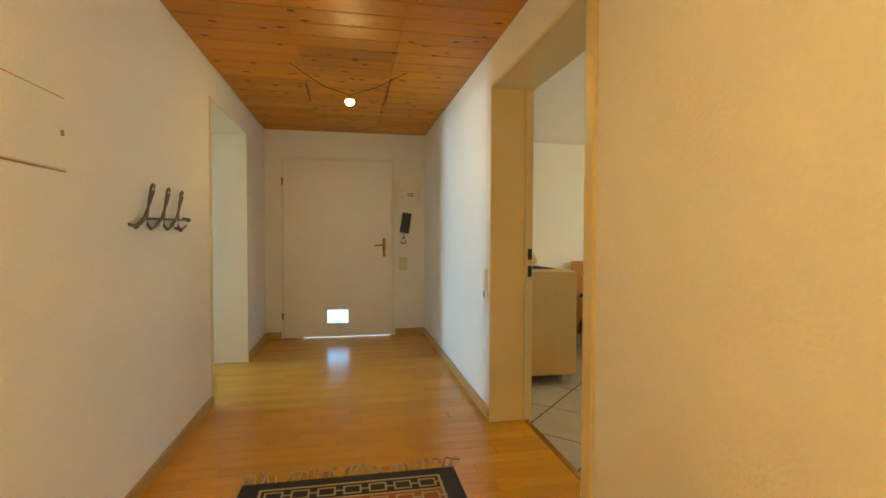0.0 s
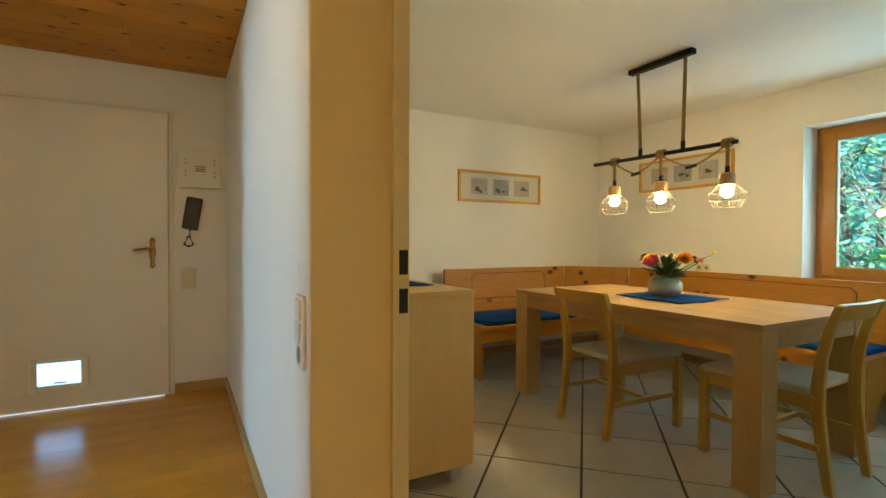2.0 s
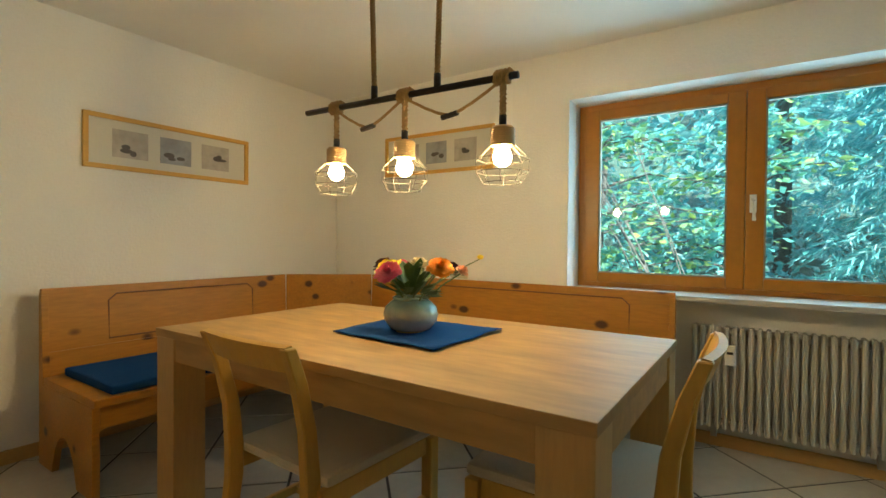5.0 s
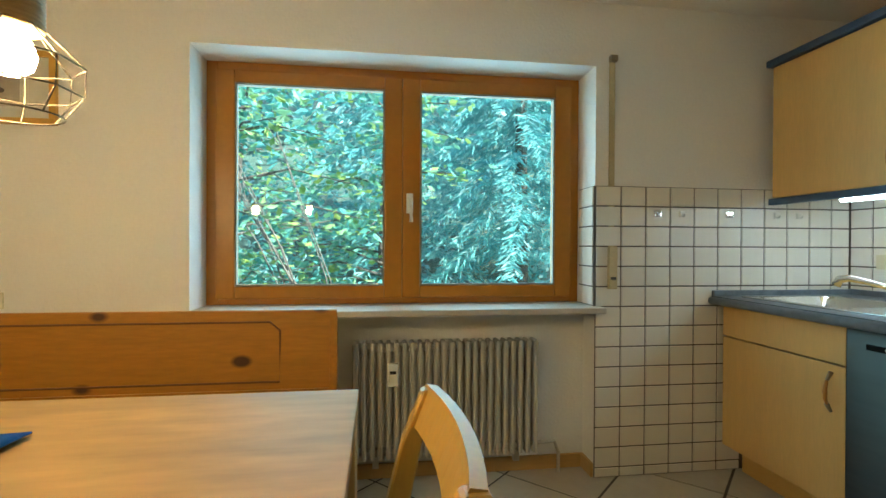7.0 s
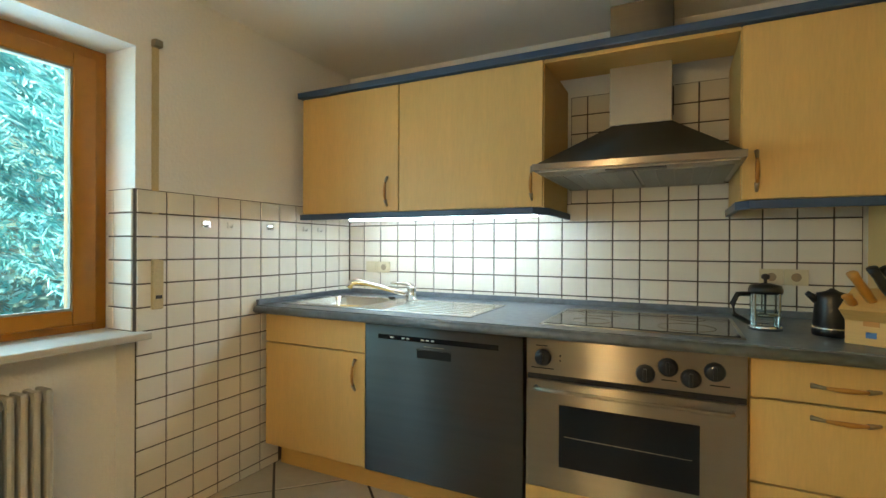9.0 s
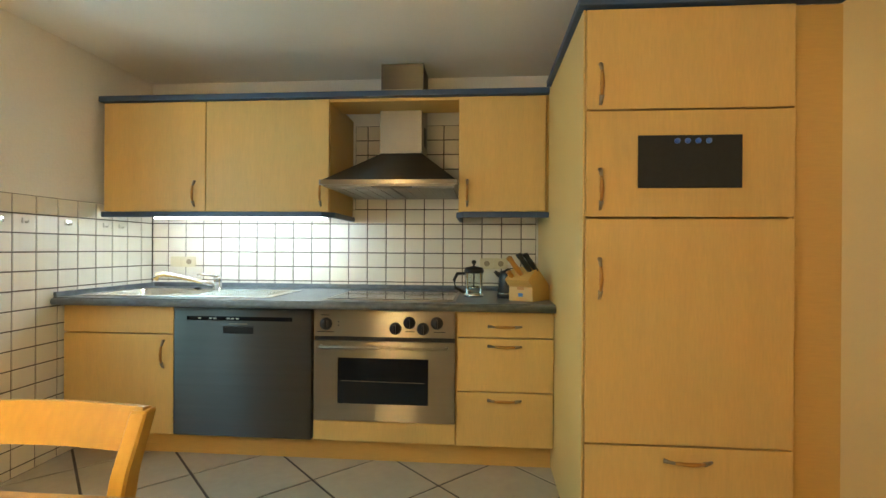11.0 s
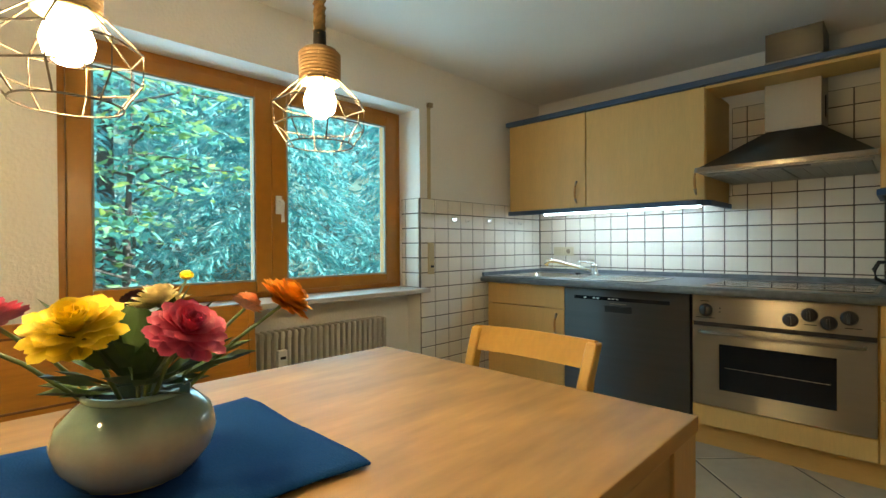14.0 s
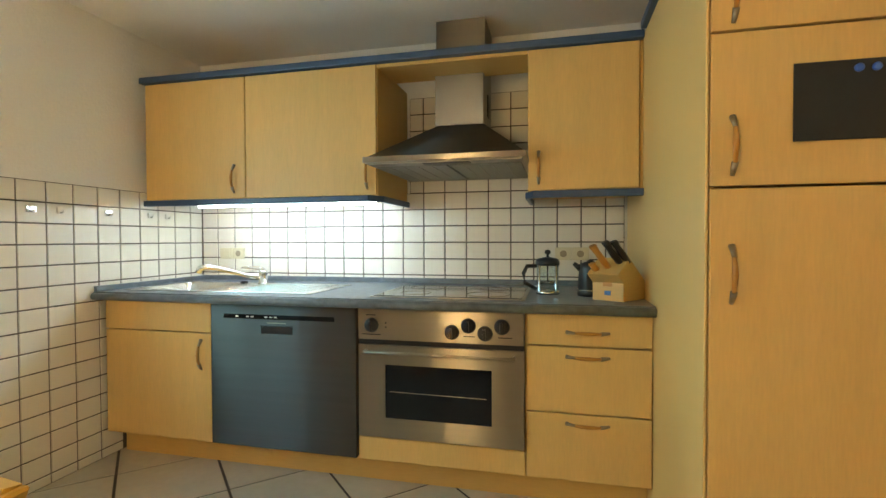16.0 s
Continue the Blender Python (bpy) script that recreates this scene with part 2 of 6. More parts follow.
for a, b in ((vt.outputs["Object"], vs.inputs[0]), (vt.outputs["Object"], vn.inputs["Vector"]), (vn.outputs["Fac"], va.inputs[0]), (vs.outputs["Z"], va.inputs[2]), (va.outputs[0], vr.inputs["Value"]), (vr.outputs["Result"], vm.inputs[0]), (vp.inputs["Base Color"].links[0].from_socket, vm.inputs[1]), (vm.outputs[0], vp.inputs["Base Color"])):
    vg.links.new(a, b)
BAMBOO = material("bamboo", (0.62, 0.40, 0.14), 0.4, grain=0.12, grain_scale=20, stretch=(1, 1, 9))
PAPER = material("mount_paper", (0.62, 0.60, 0.52), 0.8, grain=0.03)
FRAME_WOOD = material("frame_wood", (0.62, 0.335, 0.055), 0.4, grain=0.12, grain_scale=14, stretch=(2, 2, 9))
PHOTO_SAND = material("photo_sand", (0.42, 0.38, 0.33), 0.5, grain=0.25, grain_scale=24, blot=0.3, blot_scale=10)
PHOTO_GREY = material("photo_grey", (0.30, 0.31, 0.33), 0.5, grain=0.25, grain_scale=24, blot=0.4, blot_scale=9)
PHOTO_DARK = material("photo_dark", (0.10, 0.085, 0.08), 0.5, grain=0.3, blot=0.3, blot_scale=20)
STRAP = material("strap_webbing", (0.50, 0.41, 0.24), 0.85, grain=0.2, grain_scale=160)
IRON = material("grey_iron", (0.16, 0.15, 0.13), 0.45, 0.7, grain=0.15)
GLASS = pane_glass("window_glass")
CLEAR = pane_glass("clear_glass")


# ---- shape helpers ----
ORIGIN = {}


def thing(name, at, label, category, group="", kind=""):
    """An Empty at the base of a thing; its parts are given in world places."""
    ob = new(name)
    ob.empty_display_size = 0.05
    ob.location = at
    ORIGIN[ob] = Vector(at)
    return tagged(ob, label, category, group, kind)


def part(name, bm, mat, parent=None, label="", smooth=False):
    me = bpy.data.meshes.new(name)
    if parent is not None:
        bmesh.ops.translate(bm, verts=bm.verts, vec=-ORIGIN[parent])
    if smooth:
        for f in bm.faces:
            f.smooth = True
    bm.to_mesh(me)
    bm.free()
    me.materials.append(mat)
    ob = new(name, me)
    if parent is not None:
        ob.parent = parent
        ORIGIN[ob] = ORIGIN[parent]
    return tagged(ob, label)


def solo(name, bm, mat, label, category, group="", kind="", smooth=False):
    return tagged(part(name, bm, mat, None, "", smooth), label, category, group, kind)


def setting(name, bm, mat, label=""):
    ob = part(name, bm, mat)
    ORIGIN[ob] = Vector((0, 0, 0))
    return tagged(ob, label, "", "", "structure")


def add_box(bm, x0, x1, y0, y1, z0, z1, bevel=0.0, turn=None):
    vs = bmesh.ops.create_cube(bm, size=1.0)["verts"]
    m = Matrix.Translation(((x0 + x1) / 2, (y0 + y1) / 2, (z0 + z1) / 2)) @ Matrix.Diagonal((abs(x1 - x0), abs(y1 - y0), abs(z1 - z0), 1))
    bmesh.ops.transform(bm, matrix=(turn @ m) if turn else m, verts=vs)
    if bevel:
        es = {e for v in vs for e in v.link_edges}
        bmesh.ops.bevel(bm, geom=list(es), offset=bevel, segments=2, affect="EDGES", profile=0.6)
    return bm


def box(x0, x1, y0, y1, z0, z1, bevel=0.0):
    return add_box(bmesh.new(), x0, x1, y0, y1, z0, z1, bevel)


def boxes(*rows, bevel=0.0):
    bm = bmesh.new()
    for r in rows:
        add_box(bm, *r, bevel)
    return bm


def add_tube(bm, points, r, sides=10, closed=False):
    """A round bar along a line of points."""
    pts = [Vector(p) for p in points]
    n = len(pts)
    rings = []
    for i, p in enumerate(pts):
        a = pts[(i - 1) % n] if closed or i > 0 else p
        b = pts[(i + 1) % n] if closed or i < n - 1 else p
        d = (b - a).normalized()
        u = d.cross(Vector((0, 0, 1)))
        if u.length < 0.05:
            u = d.cross(Vector((1, 0, 0)))
        u.normalize()
        w = d.cross(u)
        rad = r[i] if isinstance(r, (list, tuple)) else r
        rings.append([bm.verts.new(p + rad * (math.cos(2 * math.pi * k / sides) * u + math.sin(2 * math.pi * k / sides) * w)) for k in range(sides)])
    for i in range(n if closed else n - 1):
        A, B = rings[i], rings[(i + 1) % n]
        for k in range(sides):
            bm.faces.new((A[k], A[(k + 1) % sides], B[(k + 1) % sides], B[k]))
    if not closed:
        bm.faces.new(rings[0][::-1])
        bm.faces.new(rings[-1])
    return bm


def tube(points, r, sides=10, closed=False):
    return add_tube(bmesh.new(), points, r, sides, closed)


def lathe(profile, at, sides=40):
    """A turned body: (radius, height) rows round the upright through at."""
    bm = bmesh.new()
    rings = [[bm.verts.new((at[0] + r * math.cos(2 * math.pi * k / sides), at[1] + r * math.sin(2 * math.pi * k / sides), at[2] + z)) for k in range(sides)] for r, z in profile]
    for A, B in zip(rings, rings[1:]):
        for k in range(sides):
            bm.faces.new((A[k], A[(k + 1) % sides], B[(k + 1) % sides], B[k]))
    bm.faces.new(rings[0][::-1])
    bm.faces.new(rings[-1])
    return bm


def prism(outline, axis, a, b, bevel=0.0):
    """An outline in the two other axes, drawn out from a to b along axis."""
    bm = bmesh.new()
    def place(u, v, w):
        return {"x": (w, u, v), "y": (u, w, v), "z": (u, v, w)}[axis]
    A = [bm.verts.new(place(u, v, a)) for u, v in outline]
    B = [bm.verts.new(place(u, v, b)) for u, v in outline]
    n = len(A)
    bm.faces.new(A)
    bm.faces.new(B[::-1])
    for k in range(n):
        bm.faces.new((A[k], B[k], B[(k + 1) % n], A[(k + 1) % n]))
    bmesh.ops.recalc_face_normals(bm, faces=bm.faces)
    if bevel:
        bmesh.ops.bevel(bm, geom=list(bm.edges), offset=bevel, segments=2, affect="EDGES", profile=0.6)
    return bm


# ---- shell ----
HX0, HX1, HY0, HY1, HZ = -0.37, 1.455, -1.3, 6.24, 2.37     # hall
KX0, KX1, KY0, KY1, KZ = 1.71, 5.37, 0.82, 6.20, 2.335       # kitchen
OY0, OY1, OZ = 2.205, 3.47, 2.130                            # opening to the kitchen
LY0, LY1, LZ = 4.07, 5.25, 2.13                             # opening to the side room
WY0, WY1, WZ0, WZ1 = 2.250, 4.130, 0.845, 2.025              # window reveal

setting("wall_hall_kitchen", boxes((HX1, KX0, HY0, OY0, 0, 2.6), (HX1, KX0, OY1, HY1, 0, 2.6), (HX1, KX0, OY0, OY1, OZ, 2.6)), PLASTER, "white textured plaster wall")
setting("wall_hall_left", boxes((-0.80, HX0, HY0, LY0, 0, 2.6), (-0.80, HX0, LY1, HY1, 0, 2.6), (-0.80, HX0, LY0, LY1, LZ, 2.6)), PLASTER, "white plaster wall")
setting("wall_hall_end", boxes((-0.80, KX0 + 0.0, HY1, HY1 + 0.25, 0, 2.6)), PLASTER, "white plaster wall")
setting("wall_hall_back", boxes((-0.80, KX0, HY0 - 0.2, HY0, 0, 2.6)), PLASTER, "white plaster wall")
setting("wall_side_room", boxes((-5.6, -5.4, 3.0, 6.4, 0, 2.6), (-5.4, -0.80, 2.8, 3.0, 0, 2.6), (-5.4, -0.80, 6.2, 6.4, 0, 2.6)), PLASTER, "white plaster wall")
setting("wall_kitchen_north", boxes((KX0, KX1 + 0.4, KY1, KY1 + 0.25, 0, 2.6)), PLASTER, "white plaster wall")
setting("wall_kitchen_south", boxes((KX0, KX1 + 0.4, KY0 - 0.25, KY0, 0, 2.6)), PLASTER, "white plaster wall")
NICHE = 5.50
setting("wall_kitchen_window", boxes((KX1, KX1 + 0.4, KY0, WY0, 0, 2.6), (KX1, KX1 + 0.4, WY1, KY1, 0, 2.6),
                                     (KX1, KX1 + 0.4, WY0, WY1, WZ1, 2.6), (NICHE, KX1 + 0.4, WY0, WY1, 0, WZ0 - 0.03)), PLASTER, "white plaster wall with a radiator niche")
setting("ceiling_kitchen", boxes((KX0, KX1 + 0.4, KY0 - 0.2, KY1 + 0.2, KZ, KZ + 0.2)), CEILING_PAINT, "white ceiling")
setting("ceiling_side_room", boxes((-5.6, -0.80, 2.8, 6.4, 2.5, 2.6)), CEILING_PAINT)
# hall ceiling: pine boards across the hall, in three runs, one mesh
bm = bmesh.new()
add_box(bm, HX0, HX1, HY0, HY1, HZ + 0.012, HZ + 0.2)
runs = (HX0, 0.245, 0.865, HX1)
y = HY0
while y < HY1 - 0.01:
    y1 = min(y + 0.172, HY1)
    for a, b in zip(runs, runs[1:]):
        add_box(bm, a + 0.002, b - 0.002, y + 0.004, y1 - 0.004, HZ, HZ + 0.014, 0.003)
    y = y1
setting("ceiling_hall", bm, CEILING_WOOD, "honey-stained knotty pine board ceiling")
# floors below the pieces
floor_hall = setting("floor_hall", boxes((-0.80, HX1 + 0.235, HY0, HY1, -0.12, -0.004)), PARQUET, "golden oak strip parquet")
setting("floor_side_room", boxes((-5.6, -0.80, 2.8, 6.4, -0.12, 0)), PARQUET, "golden oak strip parquet")
floor_kitchen = setting("floor_kitchen", boxes((HX1 + 0.235, NICHE + 0.02, KY0 - 0.2, KY1 + 0.2, -0.12, -0.004)), FLOOR_GROUT, "diagonal beige stone tiles with dark joints")
setting("threshold", boxes((HX1 + 0.215, HX1 + 0.245, OY0 + 0.02, OY1 - 0.02, -0.004, 0.004), bevel=0.002), BRASS)


def skirting(name, runs_xy, h=0.075, d=0.016):
    """Wooden skirting: runs of (x0, y0, x1, y1)."""
    bm = bmesh.new()
    for x0, y0, x1, y1 in runs_xy:
        add_box(bm, min(x0, x1), max(x0, x1), min(y0, y1), max(y0, y1), 0.0, h, 0.004)
    return setting(name, bm, SKIRT_WOOD, "light oak skirting board")


skirting("baseboard_hall", [(HX0, HY0, HX0 + 0.016, LY0), (HX0, LY1, HX0 + 0.016, HY1), (HX1 - 0.016, HY0, HX1, OY0 - 0.07), (HX1 - 0.016, OY1 + 0.01, HX1, HY1),
                            (HX0 + 0.016, HY1 - 0.016, -0.20, HY1), (1.10, HY1 - 0.016, HX1 - 0.016, HY1)])
skirting("baseboard_kitchen", [(KX0 + 0.0, KY1 - 0.016, KX1, KY1), (NICHE - 0.016, WY0 + 0.016, NICHE, WY1), (KX1 - 0.0, WY0, NICHE, WY0 + 0.016), (KX1 - 0.016, WY1, KX1, KY1 - 0.016), (KX0, OY1 + 0.09, KX0 + 0.016, KY1 - 0.016)], 0.07)

# door linings: kitchen opening and side opening
def lining(name, x0, x1, y0, y1, z, mat, face=0.065):
    bm = boxes((x0 - 0.012, x1 + 0.012, y0, y0 + 0.022, 0, z), (x0 - 0.012, x1 + 0.012, y1 - 0.022, y1, 0, z), (x0 - 0.012, x1 + 0.012, y0 + 0.022, y1 - 0.022, z - 0.022, z), bevel=0.003)
    return setting(name, bm, mat, "cream painted door lining")


lining_kitchen = lining("door_lining_kitchen", HX1, KX0, OY0, OY1, OZ, CREAM)
part("architrave", box(HX1 - 0.018, HX1, OY0 - 0.055, OY0 - 0.001, 0, OZ + 0.05, 0.004), CREAM, lining_kitchen)
part("stop_bead", box(KX0 - 0.045, KX0 - 0.030, OY1 - 0.037, OY1 - 0.022, 0, OZ - 0.022, 0.003), CREAM, lining_kitchen)
part("strike_plate", box(KX0 - 0.020, KX0 + 0.006, OY1 - 0.026, OY1 - 0.020, 1.035, 1.105, 0.001), BLACK, lining_kitchen, "black strike plate")
part("strike_plate", box(KX0 - 0.020, KX0 + 0.006, OY1 - 0.026, OY1 - 0.020, 0.925, 0.995, 0.001), BLACK, lining_kitchen, "black strike plate")
lining_side = lining("door_lining_side", -0.80, HX0, LY0, LY1, LZ, LINING_CREAM)

for z in (1.07, 0.955):
    part("strike_plate", box(-0.76, -0.735, LY1 - 0.026, LY1 - 0.020, z, z + 0.065, 0.001), BLACK, lining_side, "black strike plate")

# entrance door with a cat flap
DX0, DX1, DZ = -0.165, 1.065, 2.045
door = setting("door_1", boxes((DX0, DX1, HY1 - 0.035, HY1 - 0.005, 0.012, DZ), bevel=0.004), DOOR_PAINT, "off-white flush entrance door with a cat flap")
part("door_frame", boxes((DX0 - 0.03, DX0 - 0.004, HY1 - 0.022, HY1, 0, DZ + 0.03), (DX1 + 0.004, DX1 + 0.03, HY1 - 0.022, HY1, 0, DZ + 0.03), (DX0 - 0.004, DX1 + 0.004, HY1 - 0.022, HY1, DZ + 0.004, DZ + 0.03), bevel=0.003), DOOR_PAINT, door)
flap = part("cat_flap", boxes((0.275, 0.318, HY1 - 0.05, HY1 - 0.034, 0.135, 0.350), (0.548, 0.590, HY1 - 0.05, HY1 - 0.034, 0.135, 0.350), (0.318, 0.548, HY1 - 0.05, HY1 - 0.034, 0.318, 0.350), (0.318, 0.548, HY1 - 0.05, HY1 - 0.034, 0.135, 0.172), bevel=0.006), WHITE_PLASTIC, door, "white cat flap frame")
# the pane glows by itself in place of daylight behind the flap
part("flap_pane", box(0.318, 0.548, HY1 - 0.044, HY1 - 0.038, 0.172, 0.318), glow("daylit_pane", (0.26, 0.56, 1.0), 0.55), flap, "bright daylit translucent flap")
part("flap_catch", box(0.40, 0.47, HY1 - 0.047, HY1 - 0.043, 0.178, 0.190, 0.002), WHITE_PLASTIC, flap)
# glowing strip drawn for the daylight under the door
part("door_gap", box(0.05, DX1 - 0.03, HY1 - 0.0365, HY1 - 0.0352, 0.003, 0.011), glow("daylit_gap", (0.7, 0.85, 1.0), 0.12), door)
part("door_handle", tube([(0.965, HY1 - 0.045, 1.07), (0.965, HY1 - 0.075, 1.07), (0.93, HY1 - 0.08, 1.072), (0.85, HY1 - 0.078, 1.06)], 0.009), BRASS, door, "brass lever handle", True)
part("escutcheon", lathe([(0.008, -0.11), (0.02, -0.095), (0.014, -0.06), (0.02, -0.02), (0.024, 0.01), (0.016, 0.05), (0.022, 0.085), (0.010, 0.11)], (0.965, HY1 - 0.030, 1.04), 16), BRASS, door, "ornate brass plate")
for z in (0.26, 1.79):
    part("hinge", tube([(DX0 - 0.012, HY1 - 0.04, z - 0.04), (DX0 - 0.012, HY1 - 0.04, z + 0.04)], 0.011), BRASS, door)

# ---- window ----
FX = 5.57
window = thing("window_1", (FX, 3.19, WZ0), "stained wooden double casement window with white handle", "window", "", "structure")
part("window_frame", boxes((FX, FX + 0.075, WY0 + 0.002, WY0 + 0.055, WZ0, WZ1 - 0.002), (FX, FX + 0.075, WY1 - 0.055, WY1 - 0.002, WZ0, WZ1 - 0.002),
                           (FX, FX + 0.075, WY0 + 0.055, WY1 - 0.055, WZ1 - 0.06, WZ1 - 0.002), (FX, FX + 0.075, WY0 + 0.055, WY1 - 0.055, WZ0, WZ0 + 0.045), bevel=0.004), WINDOW_WOOD, window)
for a, b in ((WY0 + 0.05, 3.187), (3.189, WY1 - 0.05)):
    w = 0.088
    z0, z1 = WZ0 + 0.03, WZ1 - 0.045
    sash = part("sash", boxes((FX - 0.022, FX + 0.05, a, a + w, z0, z1), (FX - 0.022, FX + 0.05, b - w, b, z0, z1), (FX - 0.022, FX + 0.05, a + w, b - w, z1 - 0.062, z1), (FX - 0.022, FX + 0.05, a + w, b - w, z0, z0 + 0.062), bevel=0.006), WINDOW_WOOD, window)
    part("seal", boxes((FX - 0.018, FX + 0.0, a + w, a + w + 0.009, z0 + 0.062, z1 - 0.062), (FX - 0.018, FX, b - w - 0.009, b - w, z0 + 0.062, z1 - 0.062), (FX - 0.018, FX, a + w + 0.009, b - w - 0.009, z1 - 0.071, z1 - 0.062), (FX - 0.018, FX, a + w + 0.009, b - w - 0.009, z0 + 0.062, z0 + 0.071)), SEAL_GREY, sash)
    pane = part("pane", box(FX + 0.006, FX + 0.012, a + w, b - w, z0 + 0.062, z1 - 0.062), GLASS, sash)
    pane.visible_shadow = False
part("window_handle", add_tube(add_box(bmesh.new(), FX - 0.034, FX - 0.021, 3.135, 3.168, 1.30, 1.40, 0.004), [(FX - 0.03, 3.151, 1.37), (FX - 0.062, 3.151, 1.37), (FX - 0.066, 3.148, 1.36), (FX - 0.062, 3.145, 1.255)], [0.009, 0.010, 0.012, 0.010]), WHITE_PLASTIC, window, "white plastic window handle")
part("meeting_stile", box(FX + 0.051, FX + 0.068, 3.14, 3.24, WZ0 + 0.05, WZ1 - 0.065, 0.003), WINDOW_WOOD, window)
setting("window_sill", add_box(bmesh.new(), 5.30, FX + 0.01, WY0 - 0.03, WY1 + 0.0, WZ0 - 0.03, WZ0, 0.006), SILL_STONE, "pale stone window sill")

strap = thing("shutter_strap", (KX1, 2.168, 0.93), "beige roller shutter strap with wall winder", "shutter strap")
part("webbing", box(KX1 - 0.006, KX1 - 0.001, 2.153, 2.183, 1.0, 2.05, 0.001), STRAP, strap)
part("guide", box(KX1 - 0.03, KX1, 2.15, 2.186, 2.045, 2.075, 0.004), PEWTER, strap)
part("winder", box(KX1 - 0.030, KX1 - 0.007, 2.145, 2.191, 0.93, 1.14, 0.006), STRAP, strap, "cream winder plate")
part("slot", box(KX1 - 0.034, KX1 - 0.0302, 2.154, 2.182, 0.975, 0.99, 0.001), BLACK, strap)

# ---- radiator in the niche ----
rad = thing("radiator", (5.42, 2.95, 0.10), "beige ribbed steel radiator below the window", "radiator")
RY0, RY1 = 2.525, 3.425
n = 24
RP = (RY1 - RY0) / n / 2
for k in range(n):
    y = RY0 + (RY1 - RY0) * (k + 0.5) / n
    bm = add_box(bmesh.new(), 5.376, 5.464, y - 0.012, y + 0.012, 0.13, 0.684, 0.011)
    add_box(bm, 5.412, 5.428, y - RP, y + RP, 0.16, 0.655)
    part("rib", bm, RADIATOR_PAINT, rad)
part("header", tube([(5.42, RY0, 0.165), (5.42, RY1, 0.165)], 0.022), RADIATOR_PAINT, rad)
part("header", tube([(5.42, RY0, 0.655), (5.42, RY1, 0.655)], 0.022), RADIATOR_PAINT, rad)
part("heat_meter", box(5.340, 5.372, 3.212, 3.262, 0.487, 0.592, 0.006), WHITE_PLASTIC, rad, "white heat cost meter")
part("meter_window", box(5.3385, 5.3405, 3.222, 3.252, 0.546, 0.560), BLACK, rad)
for y in (2.6, 3.3):
    part("bracket", box(5.46, NICHE, y, y + 0.03, 0.06, 0.2), RADIATOR_PAINT, rad)
part("pipe", tube([(5.42, RY0, 0.165), (5.43, 2.43, 0.165), (5.45, 2.40, 0.1), (5.45, 2.40, 0.0)], 0.009), RADIATOR_PAINT, rad)


# ---- kitchen run ----
def bow_handle(parent, centre, along, length=0.11, out=0.028, axis_out=(0, 1, 0)):
    """A wooden bow handle with pewter ends."""
    c, d, o = Vector(centre), Vector(along), Vector(axis_out)
    pts = [c + d * (length * s) + o * (out * (1 - (2 * abs(s)) ** 2.4)) for s in (-0.5, -0.42, -0.3, -0.15, 0, 0.15, 0.3, 0.42, 0.5)]
    h = part("handle", tube(pts[2:7], [0.0055, 0.0075, 0.0085, 0.0075, 0.0055], 8), HANDLE_WOOD, parent, "curved wooden handle", True)
    for seg in (pts[:3], pts[6:]):
        part("handle_end", tube(seg, [0.009, 0.007, 0.0055] if seg is pts[:3] else [0.0055, 0.007, 0.009], 8), PEWTER, parent, "pewter handle end", True)
    return h


BF, UF, CT = 1.585, 1.34, 0.893       # fronts of base and wall units, worktop height
ZB, ZT = 0.145, 0.848                 # base fronts
XL, X1, X2, X3, X4 = 5.335, 4.688, 3.908, 3.145, 2.641
WX1 = 4.660                          # joint between the wall units


def unit(name, x0, x1, y1, z0, z1, label, depth_from=KY0):
    u = thing(name, ((x0 + x1) / 2, (depth_from + y1) / 2, z0), label, "cabinet", "fitted kitchen units")
    for xa in (x0, x1 - 0.016):
        part("side_board", box(xa, xa + 0.016, depth_from, y1 - 0.020, z0, z1), BEECH_EDGE, u)
    for za in (z0, z1 - 0.016):
        part("shelf_board", box(x0 + 0.016, x1 - 0.016, depth_from + 0.01, y1 - 0.020, za, za + 0.016), BEECH_EDGE, u)
    part("back_board", box(x0 + 0.016, x1 - 0.016, depth_from, depth_from + 0.01, z0, z1), BEECH_EDGE, u)
    return u


def front(name, u, x0, x1, y1, z0, z1, label=""):
    return part(name, box(x0 + 0.0032, x1 - 0.0032, y1 - 0.018, y1, z0 + 0.0032, z1 - 0.0032, 0.003), BEECH, u, label)


sink_unit = unit("sink_cabinet", X1, XL, BF, ZB, ZT, "beech sink base cabinet with one door")
front("panel", sink_unit, X1, XL, BF, 0.694, ZT)
d = front("door", sink_unit, X1, XL, BF, ZB, 0.694)
bow_handle(d, (X1 + 0.060, BF, 0.585), (0, 0, 1), 0.15)

dw = thing("dishwasher", ((X1 + X2) / 2, 1.3, 0.10), "dark brushed steel built-in dishwasher", "dishwasher")
part("body", box(X2 + 0.006, X1 - 0.006, KY0 + 0.05, BF - 0.03, 0.16, 0.846), DARK_STEEL, dw)
dwd = part("door", box(X2 + 0.006, X1 - 0.004, BF - 0.03, BF + 0.008, 0.150, 0.846, 0.004), DARK_STEEL, dw, "dark brushed steel door")
part("display_strip", box(4.02, 4.61, BF + 0.006, BF + 0.0095, 0.776, 0.798, 0.001), BLACK_GLASS, dwd)
for xx in (4.535, 4.475, 4.45, 4.375, 4.35, 4.325):
    part("button", box(xx - 0.008, xx + 0.008, BF + 0.009, BF + 0.0105, 0.784, 0.790), WHITE_PLASTIC, dwd)
